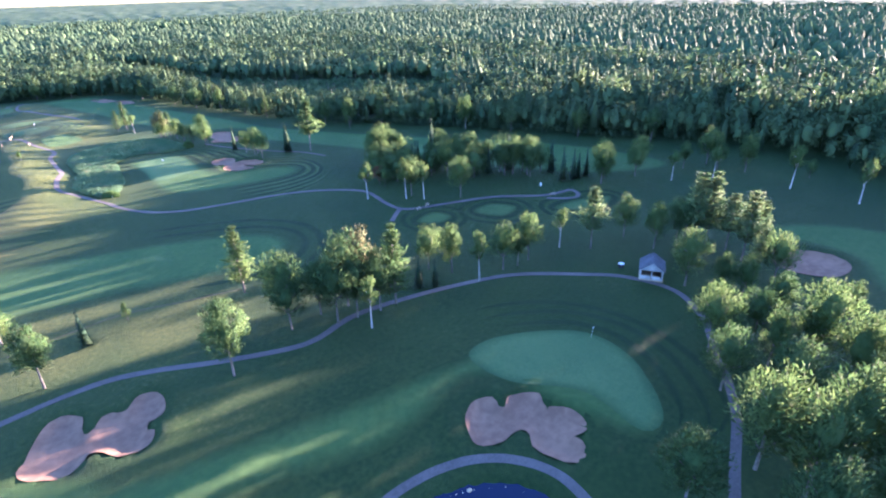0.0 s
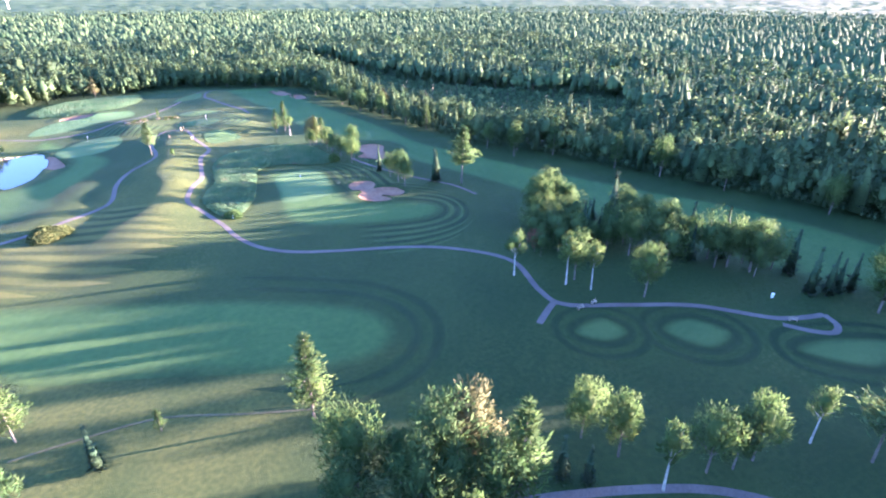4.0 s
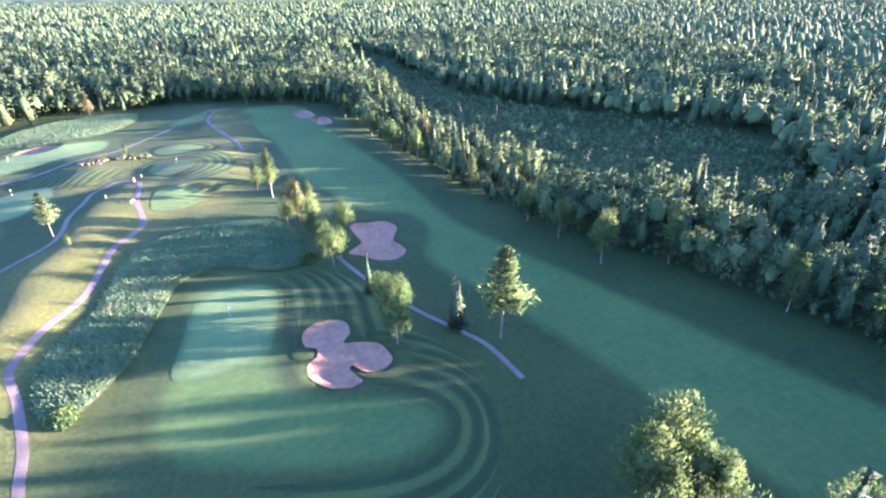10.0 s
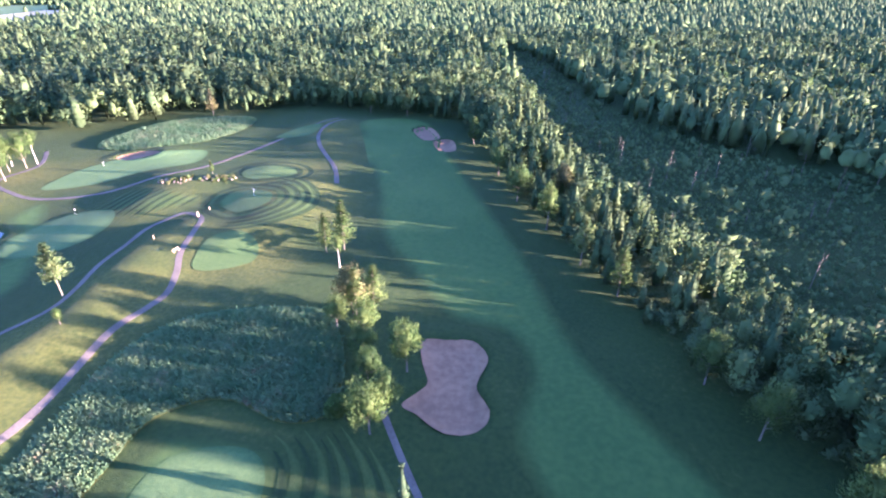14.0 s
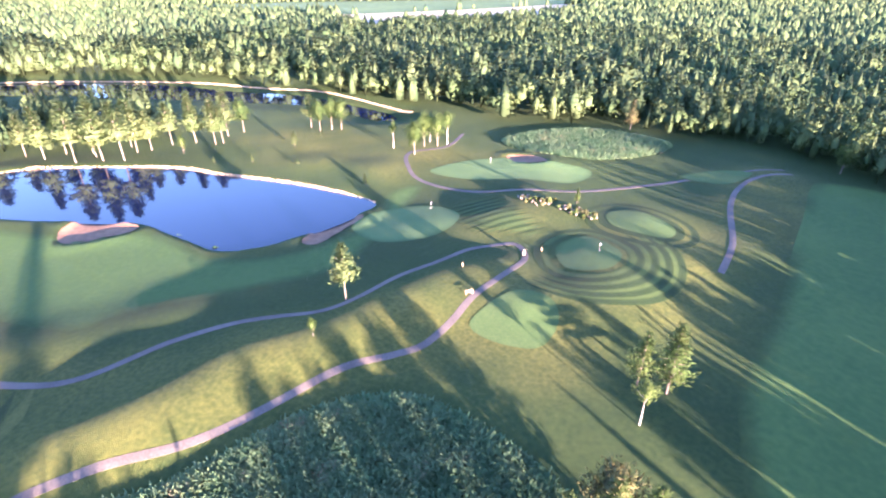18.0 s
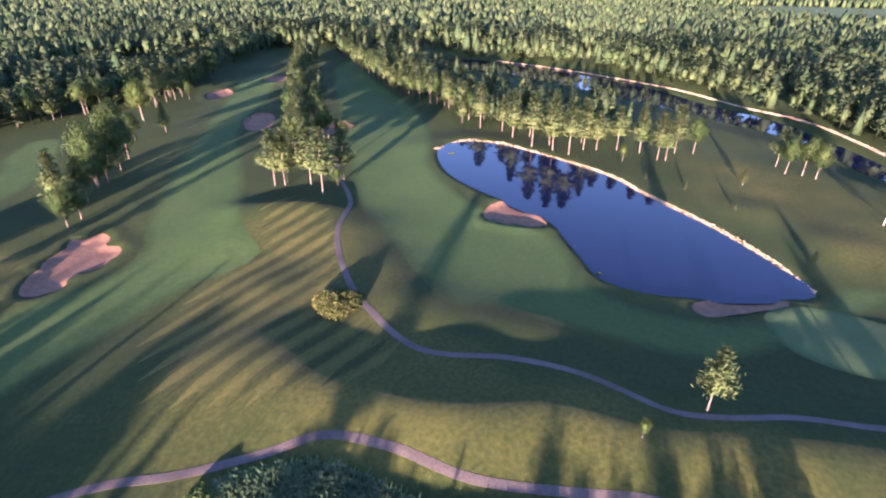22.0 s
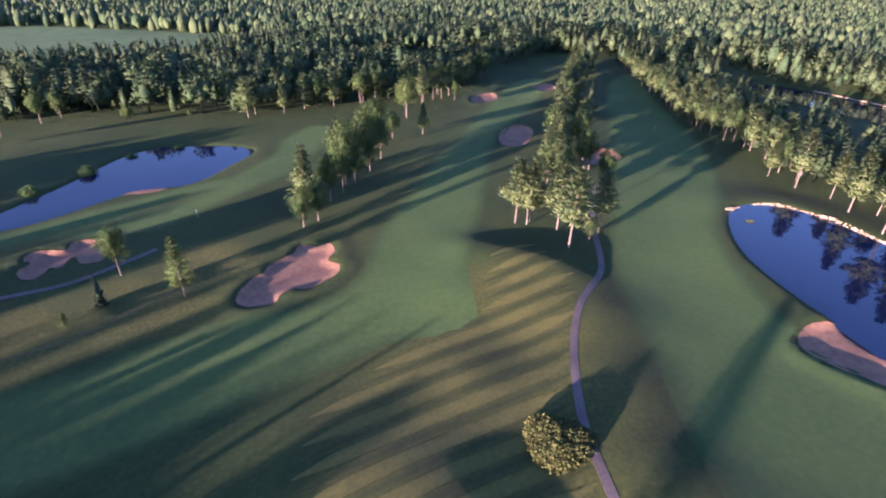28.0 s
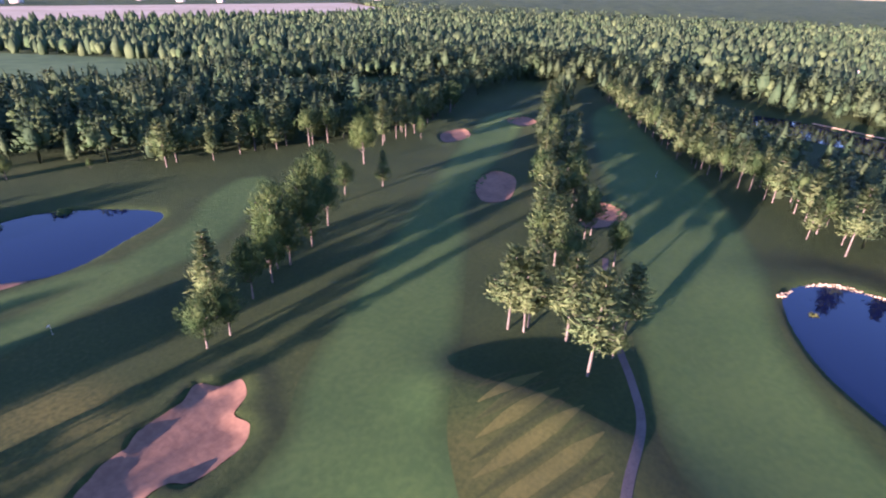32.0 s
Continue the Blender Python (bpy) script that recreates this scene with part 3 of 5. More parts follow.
def lump(rx, rz, cz, rng, sides=7, rings=5):
    """An uneven closed body for the dense inside of a crown."""
    out = []
    for k in range(rings + 1):
        b = math.pi * k / rings
        for i in range(sides):
            a = 2 * math.pi * (i + 0.5 * (k % 2)) / sides
            s = rng.uniform(0.75, 1.15)
            out.append((rx * s * (math.sin(b) + 0.02) * math.cos(a), rx * s * (math.sin(b) + 0.02) * math.sin(a), cz - rz * math.cos(b) * rng.uniform(0.9, 1.05)))
    f = [(k * sides + i, k * sides + (i + 1) % sides, (k + 1) * sides + (i + 1) % sides, (k + 1) * sides + i) for k in range(rings) for i in range(sides)]
    return np.array(out), np.array(f)


def broadleaf(h, w, low, seed, leaves=3100, size=0.148, clumps=36):
    """Trunk with limbs, and a crown of leaf sprays gathered in clumps."""
    rng = np.random.default_rng(seed)
    lean = rng.normal(0, 0.02, 2) * h
    top = np.array([lean[0], lean[1], h * 0.8])
    trunk = tube([(0, 0, -0.3), (lean[0] * 0.2, lean[1] * 0.2, h * 0.2), (lean[0] * 0.5, lean[1] * 0.5, h * 0.45), top], [0.012 * h + 0.05, 0.009 * h + 0.035, 0.006 * h + 0.025, 0.03])
    cz, rz, rx = h * (1 + low) / 2, h * (1 - low) / 2, w / 2
    centres = []
    while len(centres) < clumps:
        d = rng.normal(size=3)
        d /= np.linalg.norm(d)
        k = rng.uniform(0.40, 0.86)
        c = np.array([d[0] * rx * k * (1.0 - 0.40 * max(d[2], 0)), d[1] * rx * k * (1.0 - 0.40 * max(d[2], 0)), cz + d[2] * rz * k])
        if all(np.linalg.norm((c - o) / (rx, rx, rz)) > 0.19 for o in centres):
            centres.append(c)
    wood = [trunk]
    for c in centres[:9]:
        z0 = max(low * h * 0.8, min(c[2] - 0.15 * h, h * 0.62))
        base = np.array([lean[0] * z0 / h, lean[1] * z0 / h, z0])
        wood.append(tube([base, (base + c) / 2 + (0, 0, -0.02 * h), c], [0.006 * h + 0.02, 0.004 * h + 0.015, 0.015], 5))
    per = leaves // clumps
    places, grow, face = [], [], []
    for c in centres:
        r = rng.uniform(0.13, 0.23) * w
        d = rng.normal(size=(per, 3))
        d /= np.linalg.norm(d, axis=1)[:, None]
        out = (c - (0, 0, cz)) / (rx, rx, rz)
        places.append(c + d * r * rng.uniform(0.5, 1.05, (per, 1)) * (1, 1, 1.15))
        grow.append(d * 0.5 + out * 0.6 + (0, 0, 0.75))
        face.append(d * 0.75 + out)
    places, grow, face = np.concatenate(places), np.concatenate(grow), np.concatenate(face)
    high = places[:, 2] > low * h * 0.8
    leaf, core = sprays(places[high], grow[high], size, rng), lump(rx * 0.36, rz * 0.50, cz, rng)
    normals = np.concatenate([face[high].repeat(4, 0), (core[0] - (0, 0, cz)) / (rx, rx, rz)])
    return join(*wood), (*join(leaf, core), normals)


def spruce(h, w, seed, leaves=900, size=0.34, low=0.05):
    rng = np.random.default_rng(seed)
    trunk = tube([(0, 0, -0.3), (0, 0, h * 0.5), (0, 0, h * 0.88)], [0.014 * h + 0.05, 0.009 * h + 0.03, 0.02])
    places, z = [], low * h
    while z < h * 0.97:
        k = (h - z) / (h * (1 - low))
        reach_ = w / 2 * (k**0.85) * rng.uniform(0.8, 1.1)
        n = max(4, int(11 * k))
        for a in rng.uniform(0, 2 * math.pi, n):
            r = reach_ * rng.uniform(0.75, 1.15)
            for s in np.arange(0.25, 1.01, max(0.16, 0.4 / max(r, 0.3))):
                places.append((r * s * math.cos(a), r * s * math.sin(a), z - 0.28 * r * s + rng.normal(0, 0.08)))
        z += h * 0.035 + 0.12
    places = np.array(places)
    core = tube([(0, 0, low * h), (0, 0, h * 0.4), (0, 0, h * 0.97)], [w * 0.28, w * 0.20, 0.03], 8)
    return trunk, join(cards(places, size * (0.6 + 0.03 * h), rng, 0.45, 1.3), core)


def pine(h, w, seed, low=0.3, size=0.5, dense=1.0):
    """A white pine: bare lower trunk, level boughs in uneven storeys, each bough ending in brushes."""
    rng = np.random.default_rng(seed)
    lean = rng.normal(0, 0.012, 2) * h
    trunk = tube([(0, 0, -0.3), (lean[0] * 0.4, lean[1] * 0.4, h * 0.4), (lean[0], lean[1], h * 0.97)], [0.009 * h + 0.05, 0.007 * h + 0.03, 0.03])
    wood, places, grow = [trunk], [], []
    z = low * h
    while z < h * 0.98:
        k = (z - low * h) / (h * (1 - low))
        profile = min(1.0, 0.66 + 2.2 * k) * (1 - k) ** 0.85 + 0.05
        for a in np.arange(rng.uniform(4, 6.5)) * 1.3 + rng.uniform(0, 6):
            r = w / 2 * profile * rng.uniform(0.55, 1.15)
            foot = np.array([lean[0] * z / h, lean[1] * z / h, z])
            end = foot + (r * math.cos(a), r * math.sin(a), r * rng.uniform(-0.05, 0.28))
            wood.append(tube([foot, (foot + end) / 2 - (0, 0, 0.03 * r), end], [0.004 * h, 0.03, 0.015], 4))
            m = int((5 + 3.2 * r) * dense)
            s = rng.uniform(0.25, 1.05, (m, 1))
            spread = rng.normal(0, 1, (m, 3)) * (0.15 * r + 0.14, 0.15 * r + 0.14, 0.09)
            places.append(foot + (end - foot) * s + spread + (0, 0, 0.1))
            grow.append(np.repeat([(end - foot) / r + (0, 0, 0.45)], m, 0))
        z += rng.uniform(0.055, 0.08) * h
    return join(*wood), sprays(np.concatenate(places), np.concatenate(grow), size, rng, 1.6, 0.6, 0.4)


LABELS = {
    "tall_pine": ("tall white pine with a bare lower trunk and layered boughs", "tree"),
    "tall_maple": ("tall round-crowned broadleaf tree at the fairway edge", "tree"),
    "broadleaf_tree": ("round-crowned broadleaf tree with dense green leaves on mown grass", "tree"),
    "maple_tree": ("bright yellow-green young maple tree with a full crown", "tree"),
    "pine_tree": ("tall white pine with a bare lower trunk and layered boughs", "tree"),
    "spruce_tree": ("dark pointed spruce with boughs down to the grass", "tree"),
    "birch_tree": ("slender birch with a pale trunk and small crown", "tree"),
    "dark_tree": ("low dark blue-green tree with a dense spreading crown", "tree"),
    "larch_tree": ("light green feathery larch with a narrow loose crown", "tree"),
}
MODELS = {}


def crown_mesh(kind, leaf, v, f, n=None):
    f, n = soften(v, f, 4.5, 0.2, n)
    rough = np.random.default_rng(len(v)).normal(0, 0.22, (len(v) // 4 + 1, 3)).repeat(4, 0)[:len(v)]
    return sheet(kind + "_crown", v, f, [(leaf, len(f))], True, n + rough)


def model(kind, seed):
    """The trunk and crown meshes of a kind of tree, 10 m high; four of each kind."""
    if (kind, seed) not in MODELS:
        s = 100 + seed
        if kind == "broadleaf_tree":
            wood, crown, bark, leaf = *broadleaf(10, (5.4, 6.2, 4.8, 5.8)[seed], (0.22, 0.18, 0.26, 0.20)[seed], s), M_BARK, M_LEAF
        elif kind == "maple_tree":
            wood, crown, bark, leaf = *broadleaf(10, (5.8, 6.6, 5.0, 5.6)[seed], 0.2, s + 10, 2900, 0.148), M_BARK, M_LEAF2
        elif kind == "birch_tree":
            wood, crown, bark, leaf = *broadleaf(10, (4.0, 4.6, 3.6, 4.2)[seed], 0.42, s + 20, 1000, 0.15, 16), M_BIRCH, M_LEAF2
        elif kind == "dark_tree":
            wood, crown, bark, leaf = *broadleaf(10, (8.0, 9.0, 7.4, 8.4)[seed], 0.08, s + 60, 1900, 0.19), M_BARK, M_LEAF
        elif kind == "larch_tree":
            wood, crown, bark, leaf = *pine(10, (4.4, 4.8, 4.0, 4.6)[seed], s + 30, 0.2, 0.17, 3.6), M_BARK, M_LEAF2
        elif kind == "tall_pine":
            wood, crown, bark, leaf = *pine(10, (5.0, 5.6, 4.4, 5.2)[seed], s + 70, (0.26, 0.30, 0.22, 0.32)[seed], 0.34, 1.9), M_BARK, M_PINE
        elif kind == "tall_maple":
            wood, crown, bark, leaf = *broadleaf(10, (5.6, 6.4, 5.0, 6.0)[seed], (0.26, 0.20, 0.28, 0.24)[seed], s + 80, 1100, 0.22, 26), M_BARK, M_LEAF
        elif kind == "pine_tree":
            wood, crown, bark, leaf = *pine(10, (4.6, 5.1, 4.1, 4.8)[seed], s + 40, (0.30, 0.34, 0.26, 0.36)[seed], 0.21, 4.6), M_BARK, M_PINE
        else:
            wood, crown, bark, leaf = *spruce(10, (3.2, 3.6, 2.8, 3.4)[seed], s + 50), M_BARK, M_SPRUCE
        MODELS[kind, seed] = sheet(kind + "_trunk", *wood, [(bark, len(wood[1]))], True), crown_mesh(kind, leaf, *crown)
    return MODELS[kind, seed]


TREE_RNG = random.Random(7)


def plant(kind, x, y, h, group=""):
    trunk, crown = model(kind, TREE_RNG.randrange(4))
    e = new(kind)
    z = float(height([(x, y)])[0])
    s = h / 10
    wide = s * TREE_RNG.uniform(0.92, 1.08)
    e.matrix_world = Matrix.LocRotScale((x, y, z), Euler((0, 0, TREE_RNG.uniform(0, 6.28))), (wide, wide, s))
    for name, me in (("trunk", trunk), ("crown", crown)):
        new(name, me).parent = e
    label, category = LABELS[kind]
    size = "tall " if h > 18 and "tall" not in label else "young " if h < 7 and "young" not in label else ""
    return tagged(e, size + label, category, group)


KINDS = {"B": "broadleaf_tree", "M": "maple_tree", "P": "pine_tree", "S": "spruce_tree", "W": "birch_tree", "L": "larch_tree", "D": "dark_tree"}


def grove(rows, group):
    for x, y, h, k in rows:
        plant(KINDS[k], x, y, h, group)


grove([(-51, -57, 16.1, "L"), (-93, -45, 14.4, "L"), (-89, -64, 13.3, "B"), (-81, -55, 8.4, "S"), (-64, -83, 16.0, "B"), (-50, -77, 12.1, "B"), (-48, -72, 15.4, "M"), (-42, -81, 15.5, "B"), (-37, -77, 18.4, "B"), (-38, -87, 12.7, "W"), (-29, -83, 18.6, "L"), (-43, -76, 12.5, "B"), (-38, -82, 14.7, "B"), (-33, -83, 14.8, "B"), (-21, -81, 8.4, "S"), (-18, -83, 7.3, "S"), (-14, -76, 11.7, "M"), (-11, -81, 12.9, "M")], "trees along the cart path")
grove([(23, -96, 16.6, "P"), (35, -98, 12.2, "M"), (34, -107, 12.9, "M"), (43, -113, 19.3, "P"), (45, -115, 18.5, "P"), (42, -111, 13.0, "B"), (22, -121, 14.8, "M"), (42, -125, 17.6, "P"), (36, -130, 11.8, "P"), (24, -132, 10.8, "M"), (36, -134, 12.9, "M"), (18, -90, 11.1, "W"), (-1, -88, 12.8, "M"), (7, -89, 13.4, "M"), (3, -89, 11.1, "B"), (-9, -88, 13.4, "W")], "trees beside the hut")
grove([(2, -135, 14.6, "M"), (-7, -141, 13.4, "B"), (11, -149, 17.4, "M"), (4, -144, 13.2, "M"), (5, -155, 16.0, "M"), (-5, -150, 14.2, "B"), (-20, -151, 18.1, "M"), (-21, -157, 17.8, "M"), (-32, -147, 13.9, "B"), (-14, -159, 18.9, "B"), (-11, -163, 18.3, "M"), (-29, -160, 15.5, "B"), (-22, -164, 16.7, "M"), (11, -139, 12.1, "B")], "dense trees by the path")
# Trees behind the bend, several out of view, added for their shade.
grove([(19, -140, 12, "B"), (12, -147, 12, "M"), (16, -157, 13, "B"), (4, -166, 14, "M"), (-5, -171, 14, "B"), (-16, -172, 15, "B"), (25, -150, 11, "M"), (10, -166, 13, "B"), (24, -128, 10, "B"), (14, -131, 9, "M"), (45, -120, 15, "P"), (48, -126, 13, "P"), (44, -108, 12, "B")], "dense trees round the path bend")
grove([(78, -76, 11.5, "M"), (82, -87, 11.0, "W"), (102, -93, 10.8, "B"), (105, -101, 12.5, "M"), (98, -117, 15.0, "W"), (112, -118, 6.9, "B"), (97, -135, 14.5, "W"), (64, -72, 14.7, "M")], "scattered trees behind the hut")
grove([(1, -29, 12.5, "W"), (10, -37, 13, "W"), (13, -36, 13.2, "B"), (14, -41, 13, "W"), (23, -48, 14.3, "M"), (27, -1, 15.4, "M"), (23, -3, 14.3, "B"), (29, -5, 13.2, "B"), (22, -8, 12.1, "M"), (26, -11, 11, "B"), (15, -18, 9, "D"), (20, -15, 9, "D"), (18, -22, 9, "D"), (24, -19, 9, "D"), (29, -17, 10.5, "S"), (27, -23, 8, "D"), (39, -16, 17.6, "S"), (43, -16, 13.2, "M"), (41, -21, 12.1, "B"), (36, -25, 12.1, "B"), (33, -31, 13.2, "M"), (47, -20, 11, "B"), (24, -6, 13, "B"), (31, -7, 12, "B"), (21, -12, 10, "D"), (26, -14, 9, "D"), (31, -16, 9, "S"), (34, -14, 10, "S"), (42, -19, 13, "B"), (19, -18, 11, "D"), (23, -22, 11, "D"), (15, -14, 9, "D"), (28, -20, 12, "S"), (33, -24, 11, "D"), (36, -20, 13, "S"), (30, -12, 11, "D"), (22, -4, 15, "M"), (30, 1, 15, "B"), (18, -10, 11, "D")], "grove at the path fork")
grove([(12, -23, 8, "D"), (32, -20, 9.9, "S"), (30, -26, 9, "D"), (37, -20, 12, "D"), (35, -22, 8, "D"), (43, -34, 14.3, "B"), (40, -32, 13.2, "M"), (48, -35, 14.3, "S"), (41, -37, 9.9, "S"), (45, -39, 9.9, "S"), (53, -41, 14.3, "S"), (51, -45, 14.3, "M"), (48, -44, 12.1, "B"), (55, -48, 12.1, "B"), (53, -51, 9.9, "B"), (62, -53, 12, "S"), (58, -61, 12, "S"), (61, -63, 11, "S"), (64, -63, 9, "S"), (67, -64, 10, "S"), (72, -67, 13, "M"), (69, -70, 11, "B"), (66, -71, 8, "D"), (56, -45, 12, "B"), (58, -47, 13, "M"), (39, -38, 12, "D"), (46, -37, 12, "B"), (43, -31, 15, "B"), (50, -40, 13, "D"), (54, -49, 14, "B"), (60, -50, 11, "D")], "grove beyond the path fork")
grove([(88, -72, 12, "M"), (96, -84, 10, "B"), (105, -88, 14, "M"), (92, -96, 11, "W"), (113, -98, 13, "B")], "trees beyond the tees")
grove([(9, 41, 12.6, "S"), (10.2, 42.2, 11, "S"), (-3, 38, 11.2, "M"), (-3, 45, 12, "B"), (-1, 47, 11, "B"), (-4, 51, 9.5, "M"), (-6, 58, 10.4, "S"), (-13, 71, 11, "M"), (-11, 75, 9, "B"), (-9, 85, 12, "M"), (-15, 81, 9, "B"), (-17, 87, 9, "B"), (-18, 103, 11, "L"), (-21, 100, 12, "L"), (-24, 96, 8.5, "M"), (-30, 128, 13.5, "L"), (-34, 126, 10.5, "L"), (-29, 119, 9, "W"), (-18, 93, 10, "M"), (-49, 266, 11, "M")], "trees round the upper bunkers")
grove([(-83, 101, 12.5, "P"), (-75, 90, 3.9, "M"), (-19, 74, 4, "M"), (-296, 19, 17.4, "P"), (-312, 4, 13.9, "P"), (-251, 50, 20.4, "P"), (-236, 65, 19.5, "P"), (-223, 73, 21.9, "P"), (-220, 81, 22.6, "P"), (-216, 87, 21.7, "P"), (-225, 93, 19.5, "P"), (-225, 98, 15.8, "P"), (-224, 114, 18.9, "P"), (-216, 119, 18.2, "P"), (-216, 122, 14.7, "P"), (-225, 127, 19, "P"), (-226, 134, 15, "B"), (-258, 41, 13, "P"), (-228, 80, 14, "B"), (-235, 93, 18.6, "P"), (-227, 106, 17, "P"), (-234, 80, 18, "P"), (-247, 60, 16, "P"), (-240, 72, 15, "B")], "pines above the pond")
grove([(-214, 159, 14.4, "P"), (-206, 159, 14.1, "B"), (-202, 167, 13.5, "B"), (-205, 164, 14.7, "B"), (-166, 169, 11.7, "W"), (-154, 170, 13.3, "M"), (-160, 179, 13.8, "M"), (-163, 184, 11.4, "W"), (-157, 183, 13.8, "M"), (-156, 187, 13.5, "W"), (-192, 141, 6.7, "L"), (-212, 106, 7.5, "M"), (-141, 141, 4, "L"), (-193, 111, 2.7, "L"), (-186, 122, 3.2, "L"), (-170, 132, 3.0, "L")], "trees between the ponds")
grove([(-167, -8, 18.8, "P"), (-168, -5, 16.9, "P"), (-170, -5, 18.1, "P"), (-170, 3, 19.3, "P"), (-162, 10, 21.3, "P"), (-176, 12, 17.6, "P"), (-170, 12, 7.2, "B"), (-190, -13, 12.7, "P"), (-191, -5, 15.5, "B"), (-198, -11, 18.2, "P"), (-207, 1, 13.9, "B")], "pine clump at the path")
grove([(-130, -51, 12.7, "B"), (-135, -51, 11.9, "B"), (-137, -58, 18.8, "P"), (-158, -64, 18, "B"), (-161, -63, 15, "B"), (-163, -69, 20.6, "M"), (-204, -85, 11.8, "B"), (-175, -71, 22.1, "B"), (-183, -72, 15.1, "B"), (-233, -102, 19.7, "M"), (-217, -80, 13, "L"), (-191, -82, 19.9, "B"), (-171, -66, 17, "B"), (-235, -104, 18, "M"), (-146, -58, 15, "B"), (-153, -60, 15, "M")], "line of trees between the fairways")
grove([(-259, -114, 17, "P"), (-265, -118, 18, "P"), (-272, -117, 18, "P"), (-278, -116, 19, "P"), (-286, -117, 17, "P"), (-280, -109, 11, "B"), (-146, -176, 8.8, "B"), (-167, -167, 4, "B"), (-124, -203, 14, "B"), (-133, -207, 12, "B"), (-73, -51, 4.5, "L"), (-96, -183, 11, "B"), (-108, -195, 13, "B")], "scattered trees by the lower pond")


def tree_row(line, step, spread, low, high, broad, group, seed):
    """Tall pines and broadleaf trees along a line, at uneven steps."""
    rng = random.Random(seed)
    for x, y in curve(line, False, step):
        kind = "tall_maple" if rng.random() < broad else "tall_pine"
        plant(kind, x + rng.uniform(-spread, spread), y + rng.uniform(-spread, spread), rng.uniform(low, high), group)


tree_row([(-266, 42), (-290, 26), (-312, 3), (-340, -17), (-375, -42), (-420, -68)], 6.5, 2.5, 13, 18, 0.3, "pines along the belt", 1)
tree_row([(-262, 52), (-290, 36), (-318, 14), (-350, -10)], 8.0, 3.0, 13, 18, 0.35, "pines along the belt", 2)
tree_row([(-200, -14), (-222, -24), (-250, -36), (-290, -53), (-340, -72), (-400, -94)], 6.0, 3.2, 11, 17, 0.45, "trees of the narrow strip", 3)
tree_row([(-216, -10), (-245, -24), (-280, -40)], 8.0, 3.0, 11, 16, 0.5, "trees of the narrow strip", 4)
tree_row([(-186, -153), (-210, -146), (-236, -138), (-262, -131), (-296, -122), (-350, -132)], 6.5, 2.6, 13, 18, 0.4, "trees behind the lower pond", 5)


# ---------------------------------------------------------------- woods
def low_broad(seed, n, size):
    """A wood tree of height 1: an uneven dense body under a few rounded tops of sprays."""
    rng = np.random.default_rng(seed)
    w = rng.uniform(0.36, 0.50)
    body = lump(w * (0.34 if n < 20 else 0.22), 0.27 if n < 20 else 0.20, 0.57, rng, 6, 4 if n < 20 else 3)
    tops = np.column_stack([rng.normal(0, 0.17 * w, (5, 2)), rng.uniform(0.58, 0.84, 5)])
    d = rng.normal(size=(n, 3))
    d[:, 2] = np.abs(d[:, 2]) * 1.1 - 0.55
    d /= np.linalg.norm(d, axis=1)[:, None]
    tops[4, 2], tops[3, 2] = 0.36, 0.50
    c = tops[rng.integers(0, 5, n)] + d * rng.uniform(0.7, 1.1, (n, 1)) * (w * 0.33, w * 0.33, 0.17)
    return join(body, sprays(c, d * 0.7 + (0, 0, 0.8), size, rng, 1.25, 0.9))


def low_pine(seed, n, size):
    rng = np.random.default_rng(seed)
    w = rng.uniform(0.40, 0.52)
    stem = tube([(0, 0, 0), (0, 0, 0.5), (0, 0, 0.95)], [0.016, 0.012, 0.004], 4)
    body = tube([(0, 0, 0.26), (0, 0, 0.5), (0, 0, 0.92)], [w * 0.10, w * 0.24, 0.01], 5)
    storey = rng.integers(0, 7, n)
    z = 0.28 + 0.70 * storey / 6.5
    a = rng.uniform(0, 6.28, n)
    r = w * 0.62 * np.minimum(1.0, 0.72 + (z - 0.28) * 2.5) * (1.04 - z) ** 0.7 * rng.uniform(0.45, 1.1, n)
    out = np.stack([np.cos(a), np.sin(a), 0.5 + 0 * a], 1)
    return join(stem, body, sprays(np.stack([r * np.cos(a), r * np.sin(a), z + rng.normal(0, 0.012, n)], 1), out, size, rng, 1.35, 0.8))


def low_cone(seed, n, size):
    rng = np.random.default_rng(seed)
    w = rng.uniform(0.26, 0.36)
    body = tube([(0, 0, 0.08), (0, 0, 0.3), (0, 0, 0.95)], [w * 0.30, w * 0.34, 0.01], 6)
    z = rng.uniform(0.12, 0.99, n) ** 1.15
    a, r = rng.uniform(0, 6.28, n), w * 0.55 * (1.03 - z) * rng.uniform(0.7, 1.15, n)
    return join(body, cards(np.stack([r * np.cos(a), r * np.sin(a), z], 1), size, rng, 0.4, 1.3))


